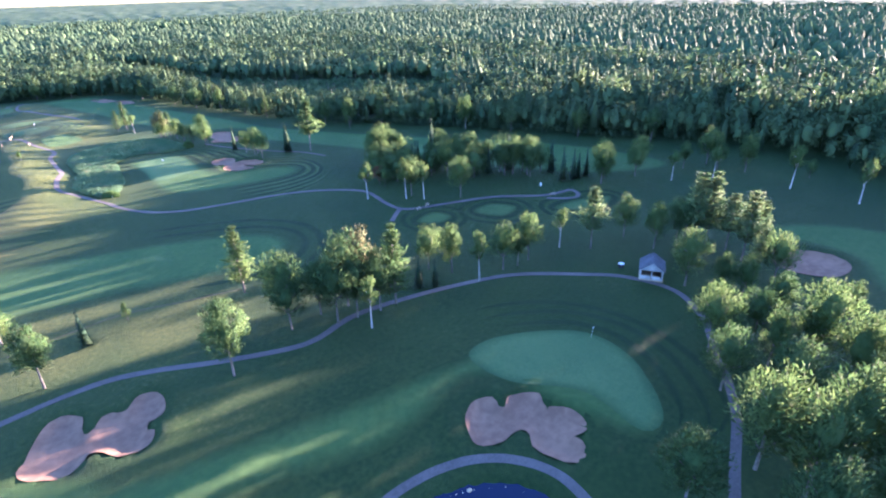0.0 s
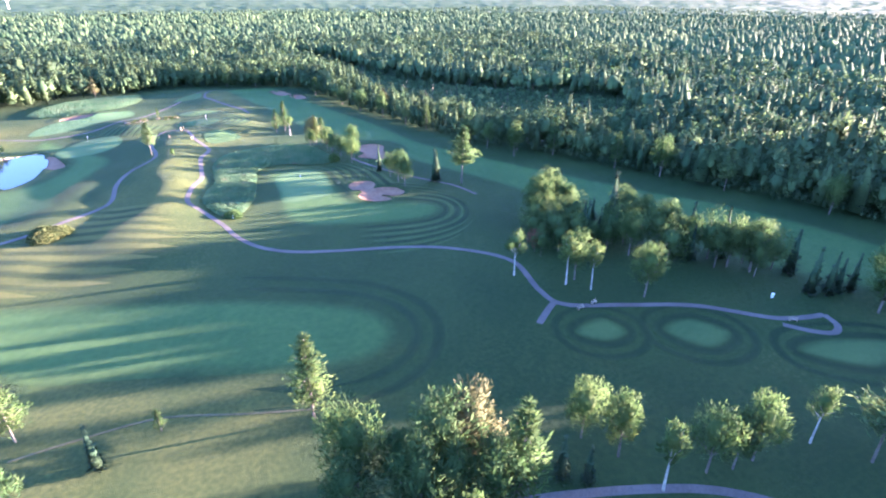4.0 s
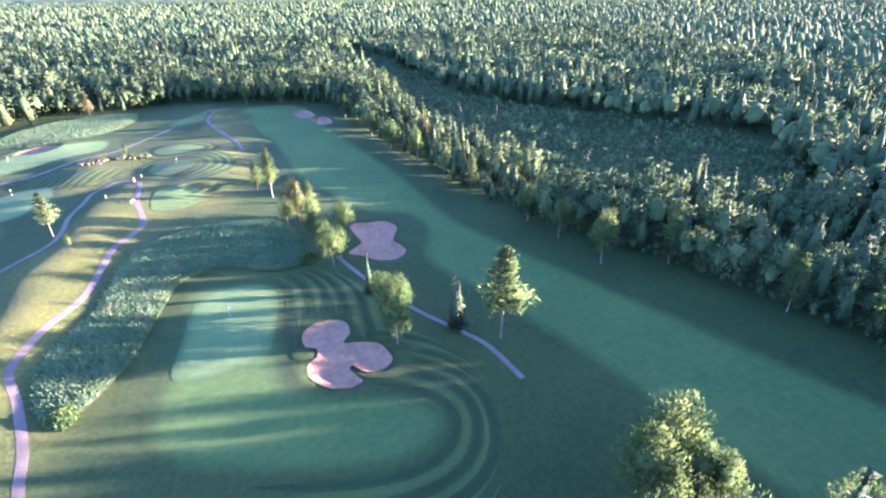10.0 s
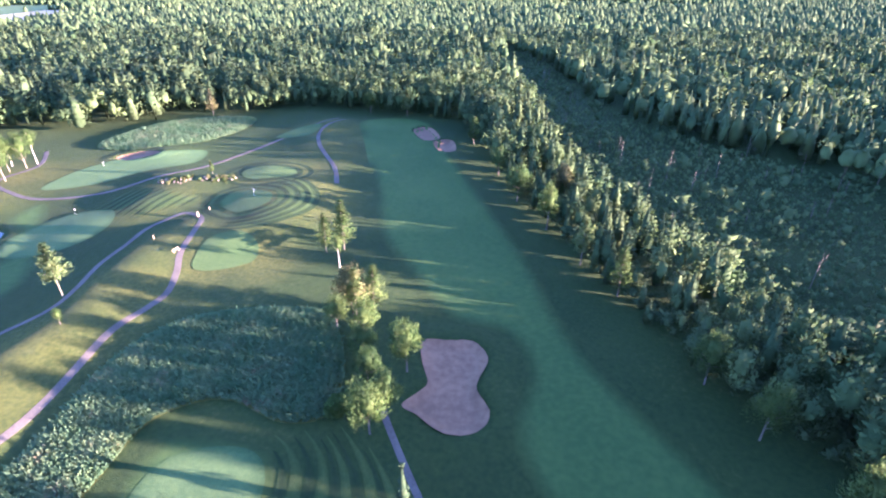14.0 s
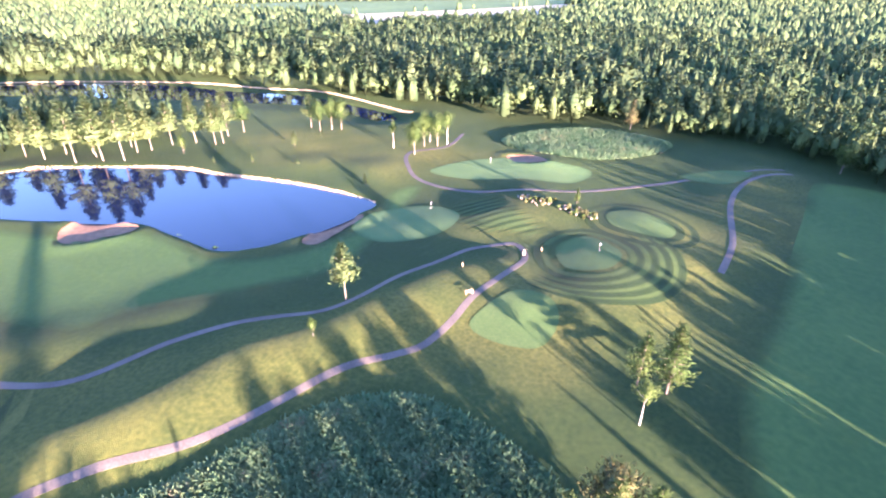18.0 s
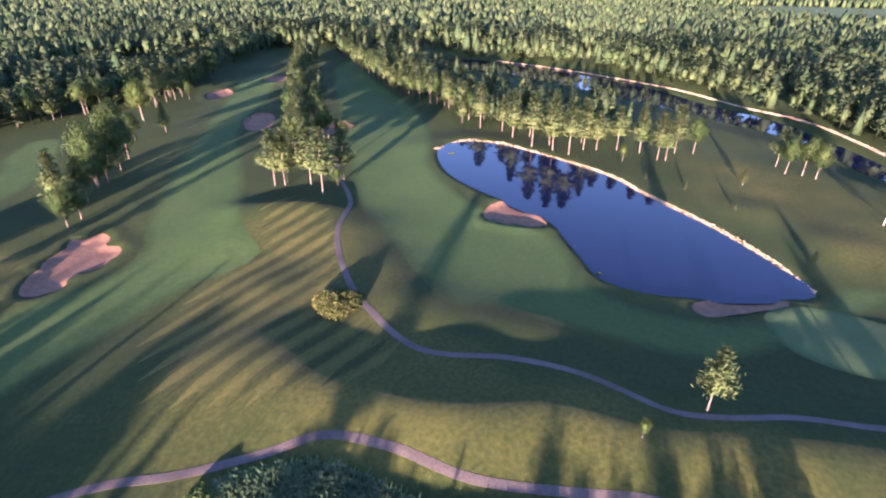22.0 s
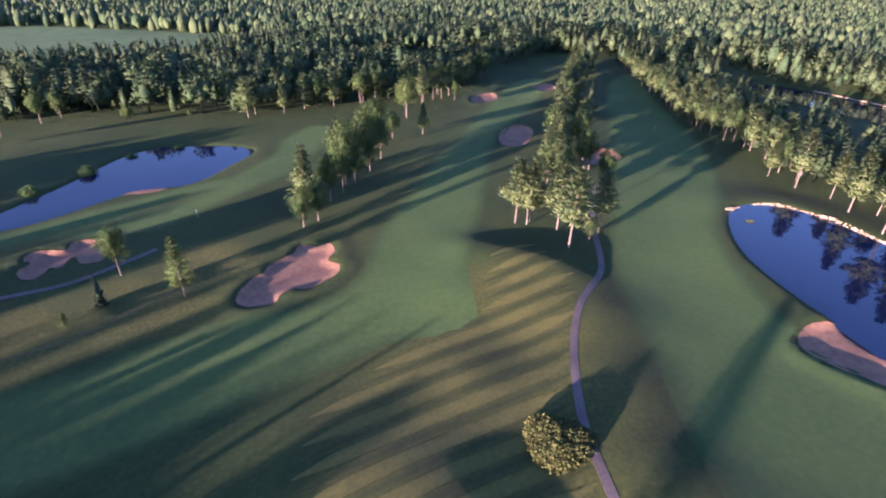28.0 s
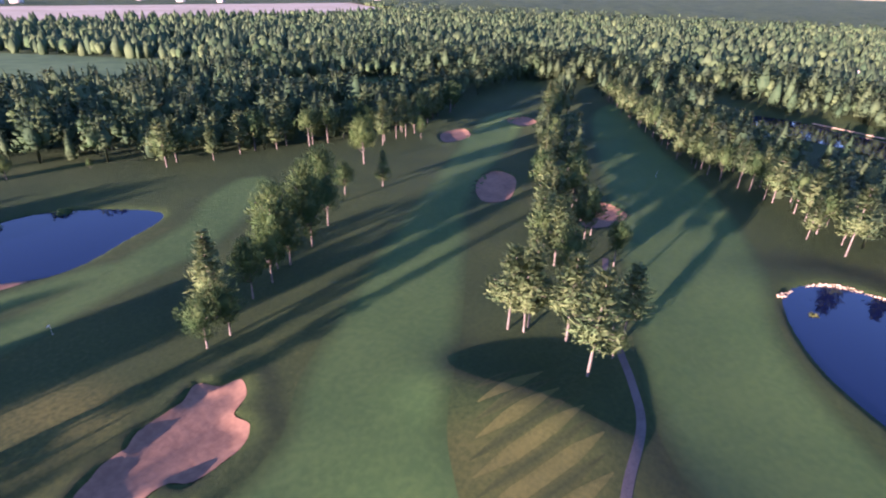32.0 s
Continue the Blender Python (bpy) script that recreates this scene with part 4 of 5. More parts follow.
def wood(name, P, H, models, mats, label, category="trees", sink=0.0, broad=1.0):
    """Many trees as one body: each a turned and scaled copy of one of the models."""
    rng = np.random.default_rng(len(P))
    pick = rng.integers(0, len(models), len(P))
    z = height(P) - sink
    turn = rng.uniform(0, 6.28, len(P))
    wide = H * broad * rng.uniform(0.8, 1.25, len(P))
    vs, fs, ns, tones, n = [], [], [], [], 0
    for k, (v, f) in enumerate(models):
        i = np.where(pick == k)[0]
        if not len(i):
            continue
        f, face = soften(v, f, 0.5, 0.45)
        face = face + rng.normal(0, 0.2, face.shape)
        c, s = np.cos(turn[i])[:, None], np.sin(turn[i])[:, None]
        x = (v[:, 0] * c - v[:, 1] * s) * wide[i][:, None] + P[i, 0][:, None]
        y = (v[:, 0] * s + v[:, 1] * c) * wide[i][:, None] + P[i, 1][:, None]
        zz = v[:, 2] * H[i][:, None] + z[i][:, None]
        vs.append(np.stack([x, y, zz], -1).reshape(-1, 3))
        ns.append(np.stack([face[:, 0] * c - face[:, 1] * s, face[:, 0] * s + face[:, 1] * c, face[:, 2] + 0 * c], -1).reshape(-1, 3))
        fs.append((f[None] + np.arange(len(i))[:, None, None] * len(v)).reshape(-1, 4) + n)
        tones.append(rng.uniform(-0.5, 0.5, len(i)).repeat(len(v)))
        n += len(i) * len(v)
    if not vs:
        return None
    me = sheet(name, np.concatenate(vs), np.concatenate(fs), [(mats, 0)], True, np.concatenate(ns))
    me.attributes.new("tone", "FLOAT", "POINT").data.foreach_set("value", np.concatenate(tones).astype(np.float32))
    return tagged(new(name, me), label, category, kind="stuff")


# From (98, -178) to (92, -261): unseen wood edge, placed to shade the course.
OPEN = np.array([(-48, 267), (-6, 258), (9, 191), (23, 144), (34, 113), (43, 88), (53, 72), (66, 54), (86, 13), (110, -38), (130, -78), (131, -112), (121, -142), (98, -178), (92, -261), (-51, -297), (-94, -231), (-112, -213), (-132, -215), (-163, -181), (-183, -155), (-207, -148), (-234, -140), (-260, -133), (-292, -124), (-355, -136), (-433, -144), (-486, -101), (-488, -27), (-460, 16), (-441, 64), (-416, 105), (-370, 150), (-322, 180), (-288, 204), (-221, 222), (-195, 240), (-169, 224), (-153, 245), (-132, 257), (-101, 267), (-78, 277)], float)
PINE_BELT = np.array([(-486, -110), (-360, -35), (-319, 2), (-309, 18), (-266, 44), (-251, 61), (-239, 88), (-236, 110), (-261, 119), (-301, 93), (-351, 41), (-405, -5), (-487, -48)], float)
MIDDLE_STRIP = np.array([(-178, -8), (-199, -22), (-234, -38), (-299, -62), (-369, -87), (-475, -122), (-476, -109), (-375, -74), (-278, -33), (-252, -17), (-226, 0), (-186, 7)], float)
MARSH = np.array([(30, 266), (34, 182), (47, 147), (57, 127), (68, 108), (79, 91), (95, 75), (125, 72), (155, 105), (164, 150), (124, 198), (88, 236), (66, 293), (52, 435), (20, 536)], float)
FIELDS = [
    (np.array([(-255, -570), (-365, -362), (-256, -308), (-150, -345), (-70, -480), (-110, -640)], float), M_FIELD, "flat green farm field beyond the woods"),
    (np.array([(-318, -252), (-364, -242), (-440, -188), (-392, -152), (-318, -196)], float), M_FAIR, "distant fairway among sparse trees"),
    (np.array([(-1080, 330), (-1100, 560), (-900, 1100), (-760, 1100), (-753, 973), (-737, 762), (-748, 575), (-764, 480), (-820, 400)], float), M_FIELD, "wide green crop field beyond the woods"),
    (np.array([(-570, 415), (-556, 622), (-598, 790), (-690, 965), (-750, 973), (-734, 762), (-745, 575), (-760, 480), (-660, 420)], float), M_CROP, "strip of pale dry ground at the field edge"),
    (np.array([(-260, -830), (-1150, -770), (-1500, -1250), (-350, -1300)], float), M_CROP, "pale dry farm land far off"),
    (np.array([(150, 1150), (420, 1080), (460, 1180), (180, 1250)], float), M_FIELD, "small far clearing in the woods"),
]
for n, (poly, mat, label) in enumerate(FIELDS):
    drape("field", poly, mat, 0.25, 25.0, label, "field")

WOOD_RNG = np.random.default_rng(11)


def scatter(x0, x1, y0, y1, step, jitter=0.45):
    x, y = np.meshgrid(np.arange(x0, x1, step), np.arange(y0, y1, step))
    p = np.stack([x.ravel(), y.ravel()], 1)
    return p + WOOD_RNG.uniform(-jitter, jitter, p.shape) * step


def clear(P):
    keep = ~inside(P, OPEN)
    for poly, *_ in FIELDS:
        keep &= ~inside(P, poly)
    return keep


def mixed(P, H, near, label, cone_share, pines=2, wide=1.0):
    """Splits places into leafy and needle trees by broad drifts."""
    drift = np.array([noise.noise(Vector((x * 0.012, y * 0.012, 3.0))) for x, y in P])
    cone = WOOD_RNG.uniform(0, 1, len(P)) < np.clip(cone_share + 0.55 * drift, 0.05, 0.95)
    H = H * np.clip(1.0 + 0.45 * np.array([noise.noise(Vector((x * 0.035, y * 0.035, 7.0))) for x, y in P]), 0.65, 1.25)
    counts, size = ((60, 0.050), (18, 0.062), (0, 0), (140, 0.038), (430, 0.0235))[near]
    if near == 2:
        broad = [lump(0.27, 0.46, 0.5, np.random.default_rng(k), 5, 3) for k in range(8)]
        cones = [tube([(0, 0, 0), (0, 0, 0.45), (0, 0, 1.0)], [0.20, 0.17 + 0.03 * k, 0.02], 5) for k in range(3)]
    else:
        broad = [low_broad(k, counts, size) for k in range(6)]
        cones = [low_cone(20 + k, counts, size * 0.8) for k in range(4)] + [low_pine(30 + k, int(counts * 1.3), size * 0.85) for k in range(pines)]
    wood("woodland", P[~cone], H[~cone], broad, M_FOREST, "dense leafy woodland, " + label, "woodland", broad=wide)
    wood("conifer_woodland", P[cone], H[cone] * 1.1, cones, M_FORCON, "dark needle woodland, " + label, "woodland", broad=wide)


p = scatter(-520, 330, -330, 560, 4.4)
d_open = signed(p, OPEN, 400.0)
# Unseen south wood dropped, but kept east of x 90 to cast shade.
use = clear(p) & ~((p[:, 0] > -90) & (p[:, 0] < 90) & (p[:, 1] < -200))
p, d_open = p[use], d_open[use]
swamp = inside(p, MARSH)
close = d_open < 65
seen = (p[:, 0] < 20) | (p[:, 1] > -190)
thin = WOOD_RNG.uniform(0, 1, len(p)) < 0.55
west = p[:, 0] < -120
few = WOOD_RNG.uniform(0, 1, len(p)) < 0.5
glade = np.array([noise.noise(Vector((x * 0.022, y * 0.022, 5.0))) for x, y in p]) > 0.28
take = close & ~swamp & (~west | (few & ~(glade & (d_open > 14))))
q = p[take]
edge = d_open[take]
# East wood raised, partly out of view, to throw shade and light slivers.
crest = np.array([1 + 0.5 * noise.noise(Vector((x * 0.02, y * 0.13, 9.0))) for x, y in q])
tall = WOOD_RNG.uniform(9.5, 16.5, len(q)) * np.where(edge < 8, 0.85, 1.0) * np.where((q[:, 0] > 60) & (q[:, 1] < 5), np.where((q[:, 1] < -62) & (edge < 14), 1.2, np.where(q[:, 1] < -125, 1.15, np.where(q[:, 1] < -62, 1.32, 1.26))) * crest, 1.0)
# Taller in the west; lowered by the long fairway to let sun through.
tall = tall * np.where(q[:, 0] < -120, 1.2, np.where((q[:, 0] > 0) & (q[:, 1] > 95) & (q[:, 1] < 185) & (edge < 45), 0.78, 1.0))
east, front = q[:, 0] >= -120, edge < 24
brink = east & (edge < 15) & (q[:, 0] > 0) & (q[:, 1] < 175) & (q[:, 1] > -75)
mixed(q[brink], tall[brink], 4, "along the long fairway", 0.42)
front = front & ~brink & ((edge < 15) | ~east)
mixed(q[east & front], tall[east & front], 3, "on the edge of the course", 0.42)
rest = east & ~front & ~brink
mixed(q[rest], tall[rest], 3, "near the course", 0.42)
mixed(q[~east & ~front], tall[~east & ~front], 0, "behind the lower fairways", 0.55, 8, 1.3)
mixed(q[~east & front], tall[~east & front], 3, "beside the lower fairways", 0.55, 8, 1.3)
bushes = np.concatenate([scatter(20, 170, 70, 260, 2.5), scatter(10, 130, 260, 540, 3.6)])
bushes = bushes[inside(bushes, MARSH)]
wood("marsh_scrub", bushes, WOOD_RNG.uniform(1.0, 3.0, len(bushes)) * np.where(WOOD_RNG.uniform(0, 1, len(bushes)) < 0.06, 2.2, 1.0), [low_broad(40 + k, 11, 0.13) for k in range(4)], M_SCRUB, "low grey-green scrub in a wet clearing", "scrub", broad=1.5)
hem = scatter(-20, 140, -80, 180, 2.3)
d_hem = signed(hem, OPEN, 8.0)
hem = hem[(d_hem > 0.3) & (d_hem < 6.0)]
wood("undergrowth", hem, WOOD_RNG.uniform(2.0, 5.0, len(hem)), [low_broad(60 + k, 70, 0.062) for k in range(4)], M_FORCON, "dense dark undergrowth under the wood edge", "undergrowth", broad=1.3)
q = p[~close & ~swamp & seen & thin]
mixed(q, WOOD_RNG.uniform(10, 16, len(q)), 1, "some way behind the course", 0.5, wide=1.2)
belt = scatter(-490, -230, -115, 130, 10.0)
belt = belt[inside(belt, PINE_BELT)]
mixed(belt, WOOD_RNG.uniform(10, 16, len(belt)), 3, "in a pine belt between the ponds", 0.75, 8, 1.25)
strip = scatter(-490, -290, -130, 20, 9.0)
strip = strip[inside(strip, MIDDLE_STRIP)]
mixed(strip, WOOD_RNG.uniform(8, 17, len(strip)), 3, "in a narrow strip between fairways", 0.6, 8, 1.2)
near_far, far_far = scatter(-1000, 900, -800, 1050, 11.0), scatter(-1500, 1400, -1100, 1700, 15.0)
reach_in = lambda q: np.hypot(q[:, 0] + 40, q[:, 1] - 100) < 880
p = np.concatenate([near_far[reach_in(near_far)], far_far[~reach_in(far_far)]])
p = p[clear(p) & ~((p[:, 0] > -520) & (p[:, 0] < 330) & (p[:, 1] > -330) & (p[:, 1] < 560))]
p = p[~((p[:, 0] > -100) & (p[:, 1] < -330)) & ~((p[:, 0] > 330) & (p[:, 1] < -150))]
mixed(p, WOOD_RNG.uniform(9, 14, len(p)), 2, "far from the course", 0.72, wide=1.3)


# distant canopy to the horizon: a rough, lumpy sheet of tree tops
ring_r, ring_a = np.geomspace(1380, 4650, 70), np.linspace(0, 2 * math.pi, 700, endpoint=False)
RR, AA = np.meshgrid(ring_r, ring_a, indexing="ij")
cx, cy = RR * np.cos(AA) - 40, RR * np.sin(AA) + 100
cz = WOOD_RNG.uniform(5, 13, RR.shape) + 34 * smooth((RR - 2400) / 2200)
cv = np.stack([cx.ravel() + WOOD_RNG.uniform(-8, 8, RR.size), cy.ravel() + WOOD_RNG.uniform(-8, 8, RR.size), cz.ravel()], 1)
ci = np.arange(RR.size).reshape(RR.shape)
cn = np.roll(ci, -1, 1)
cf = np.stack([ci[:-1].ravel(), ci[1:].ravel(), cn[1:].ravel(), cn[:-1].ravel()], 1)
mid = cv[cf].mean(1)
keep = np.ones(len(cf), bool)
for poly, *_ in FIELDS:
    keep &= ~inside(mid[:, :2], poly)
keep &= ~((mid[:, 0] < -400) & (mid[:, 0] > -2600) & (mid[:, 1] < -1250) & (mid[:, 1] > -2700))
cf = cf[keep]
tagged(new("distant_woods", sheet("distant_woods", cv, cf, [(M_FOREST, len(cf))])), "unbroken distant woods reaching the horizon", "woodland", kind="stuff")


# ---------------------------------------------------------------- greens, tees and mowing bands
GREENS = [
    ([(-30, -106), (-21, -106), (-9, -115), (-9, -126), (-18, -137), (-24, -137), (-23, -126), (-30, -116)], "putting green in long evening shadow"),
    ([(-42, 37), (-43, 48), (-42, 63), (-32, 67), (-26, 62), (-26, 46), (-29, 39)], "smooth putting green beside the reeds"),
    ([(-137, 164), (-133, 186), (-113, 199), (-100, 202), (-98, 189), (-111, 179), (-123, 167)], "putting green below a reed bank"),
    ([(-117, 122), (-121, 135), (-113, 146), (-101, 146), (-97, 134), (-103, 122)], "putting green beside the blue pond"),
]
TEES = [
    [(1, -53), (9, -51), (11, -57), (5, -58)],
    [(18, -59), (26, -58), (30, -65), (22, -67)],
    [(37, -74), (46, -74), (57, -80), (46, -83)],
    [(-72, 151), (-71, 161), (-60, 159), (-57, 150), (-63, 144)],
    [(-76, 177), (-72, 184), (-60, 182), (-58, 174), (-70, 171)],
    [(-63, 116), (-64, 128), (-58, 132), (-52, 128), (-50, 120), (-57, 115)],
    [(-80, 220), (-74, 235), (-65, 237), (-67, 222)],
]
for outline, label in GREENS:
    drape("green", curve(outline, True), M_GREEN, 0.075, 1.8, label, "green", fade=2.0)
for outline in TEES:
    drape("tee", curve(outline, True, 1.0), M_TEE, 0.08, 1.4, "oval raised tee of close-cut turf", "tee", fade=1.5)


def grown(outline, d):
    """An outline moved outwards by d, rounded."""
    c = outline.mean(0)
    t = np.gradient(np.concatenate([outline[-3:], outline, outline[:3]]), axis=0)[3:-3]
    n = np.stack([t[:, 1], -t[:, 0]], 1)
    n /= np.linalg.norm(n, axis=1)[:, None]
    if ((outline - c) * n).sum() < 0:
        n = -n
    q = outline + n * d
    m = max(2, int(d * 0.4))
    k = np.arange(-m, m + 1)
    return np.stack([q[(np.arange(len(q))[:, None] + k) % len(q)].mean(1)[:, a] for a in (0, 1)], 1)


def band(line, width, mat=M_BAND, lift=0.03, label="lighter band left by mowing"):
    """A strip of turf along a line, given as runs of points."""
    t = np.gradient(line, axis=0)
    t /= np.linalg.norm(t, axis=1)[:, None] + 1e-9
    n = np.stack([-t[:, 1], t[:, 0]], 1)
    m = len(line)
    if np.linalg.norm(line[0] - line[-1]) > 2:
        n = n * np.minimum(1.0, 0.1 + np.minimum(np.arange(m), np.arange(m)[::-1]) / 5.0)[:, None]
    v = np.concatenate([np.column_stack([line + n * width * k, height(line + n * width * k) + lift]) for k in (-0.5, 0.0, 0.5)])
    f = [(r * m + i, r * m + i + 1, (r + 1) * m + i + 1, (r + 1) * m + i) for r in range(2) for i in range(m - 1)]
    ob = link_mesh("mown_band", v, f, mat)
    ob.data.attributes.new("dry", "FLOAT", "POINT").data.foreach_set("value", np.repeat([0.5, 0.0, 0.5], m).astype(np.float32))
    if ob.data.polygons[0].normal.z < 0:
        ob.data.flip_normals()
    return tagged(ob, label, "turf", kind="structure")


def runs(line, keep, shortest=6):
    """The stretches of a line on which keep holds."""
    out, now = [], []
    for p, k in zip(line, keep):
        if k:
            now.append(p)
        elif now:
            out.append(now)
            now = []
    out.append(now)
    return [np.array(r) for r in out if len(r) >= shortest]


REED_1 = curve([(-59, 30), (-52, 41), (-49, 59), (-47, 71), (-38, 76), (-27, 72), (-20, 75), (-21, 89), (-28, 101), (-42, 101), (-56, 95), (-62, 81), (-62, 62), (-66, 45)], True)
REED_2 = curve([(-147, 208), (-131, 202), (-110, 209), (-98, 230), (-101, 252), (-127, 251), (-143, 236)], True)
NO_BAND = BUNKERS + [REED_1]


def free(line):
    keep = np.ones(len(line), bool)
    for b in NO_BAND:
        keep &= signed(line, b, 3.0) > 1.2
    return keep


for d in (3.2, 7.0, 10.8, 14.6, 18.4):
    line = grown(FAIRWAY_3, d)
    keep = free(line) & (line[:, 0] > -28) & (line[:, 1] < 74) & (reach(line, FAIRWAY_3) > 0.76 * d - 0.5)
    for r in runs(line, keep):
        band(r, 1.9)
    line = grown(FAIRWAY_3, d - 1.9)
    keep = free(line) & (line[:, 0] > -28) & (line[:, 1] < 74) & (reach(line, FAIRWAY_3) > 0.76 * (d - 1.9) - 0.5)
    for r in runs(line, keep):
        band(r, 1.9, M_RING, 0.035, "darker band left by mowing")
for d in (2.6, 6.0, 9.4, 12.8):
    line = grown(curve(TEES[3], True, 1.0), d)
    for r in runs(line, line[:, 0] > (-90 if d < 4 else -66)):
        band(r, 1.8)
    line = grown(curve(TEES[3], True, 1.0), d + 1.7)
    for r in runs(line, line[:, 0] > (-90 if d < 4 else -66)):
        band(r, 1.7, M_RING, 0.035, "darker band left by mowing")
for k in (0, 1, 2, 4):
    for d in (1.2, 5.0):
        line = grown(curve(TEES[k], True, 1.0), d)
        band(np.concatenate([line, line[:1]]), 2.4 if d < 3 else 1.8, M_RING, 0.035, "dark mown ring round a tee")
STRIPED = np.array([(-70, 14), (-86, 2), (-100, 2), (-113, 5), (-125, 8), (-138, 0), (-152, -7), (-159, 3), (-151, 16), (-141, 22), (-130, 27), (-115, 33), (-106, 38), (-99, 44), (-93, 54), (-80, 46), (-72, 30)], float)
along, across = np.array((-0.93, 0.367)), np.array((0.367, 0.93))
for k in range(-8, 14):
    line = np.array((-108.0, 17.0)) + across * (k * 5.2) + along * np.arange(-50, 50, 1.5)[:, None] + across * 0.6 * np.sin(np.arange(-50, 50, 1.5) / 14)[:, None]
    for r in runs(line, inside(line, STRIPED)):
        band(r, 2.6, M_STRAW)
    line = line + across * 2.6
    for r in runs(line, inside(line, STRIPED)):
        band(r, 2.3, M_STUBBLE, 0.032, "darker band left by mowing")
KNOLL = np.array([(-112, 153), (-108, 163), (-93, 162), (-81, 159), (-78, 152), (-92, 141), (-104, 143)], float)
for k in range(14):
    line = np.array((-112.0 + 2.9 * k, 132.0)) + np.array((0.25, 0.97)) * np.arange(0, 34, 1.2)[:, None]
    for r in runs(line, inside(line, KNOLL), 4):
        band(r, 1.5)
    line = line + (1.45, 0)
    for r in runs(line, inside(line, KNOLL), 4):
        band(r, 1.3, M_RING, 0.032, "darker band left by mowing")
for d in (4.0, 9.0):
    line = grown(FAIRWAY_2, d)
    for r in runs(line, (line[:, 0] > -60) & free(line)):
        band(r, 2.4, M_RING, 0.03, "darker band left by mowing")
for d in (3.0, 7.0, 11.0):
    line = grown(curve(GREENS[0][0], True), d)
    for r in runs(line, (line[:, 0] > -20) & free(line)):
        band(r, 1.9, M_RING, label="darker band left by mowing")
ribbon("dirt_trail", [(-93, -49), (-83, -48), (-73, -48), (-61, -52), (-51, -55)], 0.4, M_DIRT, 0.04, "thin worn trail across the rough", "trail")
ribbon("dirt_trail", [(-4, -48), (-8, -52), (-13, -57)], 1.4, M_ROUGH, 0.04, "faint grassy continuation of the path", "trail")
ribbon("pond_path", [(-69, -134), (-66.5, -125), (-60.5, -119.8), (-53, -119.6), (-46.5, -121.8), (-41, -126.5), (-38.4, -133), (-39.5, -141)], 1.5, M_ASPH, 0.05, "grey path curving round a stone-edged pond")


# ---------------------------------------------------------------- reeds
def reeds(name, outline, count, tall, label, seed):
    rng = np.random.default_rng(seed)
    lo, hi = outline.min(0), outline.max(0)
    p = rng.uniform(lo, hi, (count * 3, 2))
    d = signed(p, outline, 4.0)
    p, d = p[d < -0.2][:count], d[d < -0.2][:count]
    n = len(p)
    h = tall * rng.uniform(0.6, 1.2, n) * (0.6 + 0.4 * smooth(-d / 3))
    a = rng.uniform(0, math.pi, n)
    w = rng.uniform(0.11, 0.28, n)
    side = np.stack([np.cos(a), np.sin(a), 0 * a], 1) * w[:, None]
    base = np.column_stack([p, height(p) - 0.1])
    lean = np.column_stack([rng.normal(0, 0.55, (n, 2)), np.ones(n)]) * h[:, None]
    v = np.stack([base - side * 0.7, base + side * 0.7, base + lean * 0.72 + side, base + lean * 1.0 - side * 0.15], 1).reshape(-1, 3)
    ob = new(name, sheet(name, v, np.arange(4 * n).reshape(n, 4), [(M_REED, n)]))
    return tagged(ob, label, "reeds", kind="stuff")


reeds("reed_bed", REED_1, 46000, 1.3, "thick bed of grey-green reeds with tan plumes", 1)
reeds("reed_bank", REED_2, 14000, 1.5, "pale reed bank in front of the woods", 2)
drape("reed_floor", REED_1, M_ROUGH, 0.05, 3.0, "muddy floor under the reeds", "ground")


# ---------------------------------------------------------------- stones, shrubs and small things
def part(name, verts, faces, mat, parent, label="", smoothed=False):
    ob = new(name, sheet(name, verts, faces, [(mat, len(faces))], smoothed))
    ob.parent = parent
    return tagged(ob, label) if label else ob


def block(x, y, z, sx, sy, sz, turn=0.0, taper=1.0):
    """A box standing on z; taper narrows its top."""
    c, s = math.cos(turn), math.sin(turn)
    v = []
    for k, f in ((0, 1.0), (1, taper)):
        for a, b in ((-1, -1), (1, -1), (1, 1), (-1, 1)):
            px, py = a * sx / 2 * f, b * sy / 2 * f
            v.append((x + px * c - py * s, y + px * s + py * c, z + k * sz))
    return np.array(v), np.array([(0, 3, 2, 1), (4, 5, 6, 7), (0, 1, 5, 4), (1, 2, 6, 5), (2, 3, 7, 6), (3, 0, 4, 7)])


def stones_along(name, line, size, mat, seed, label, rows=2, out=0.5):
    rng = np.random.default_rng(seed)
    t = np.gradient(line, axis=0)
    t /= np.linalg.norm(t, axis=1)[:, None]
    n = np.stack([-t[:, 1], t[:, 0]], 1)
    bits = []
    for p, m in zip(line, n):
        for r in range(rows):
            q = p + m * (r * size * 0.8 + out) + rng.normal(0, 0.12, 2)
            s = size * rng.uniform(0.6, 1.25)
            v, f = lump(s * 0.55, s * 0.40, 0, rng, 6, 3)
            bits.append((v + (q[0], q[1], float(height([q])[0]) + 0.15), f))
    v, f = join(*bits)
    ob = new(name, sheet(name, v, f, [(mat, len(f))]))
    return tagged(ob, label, "stones", kind="stuff")


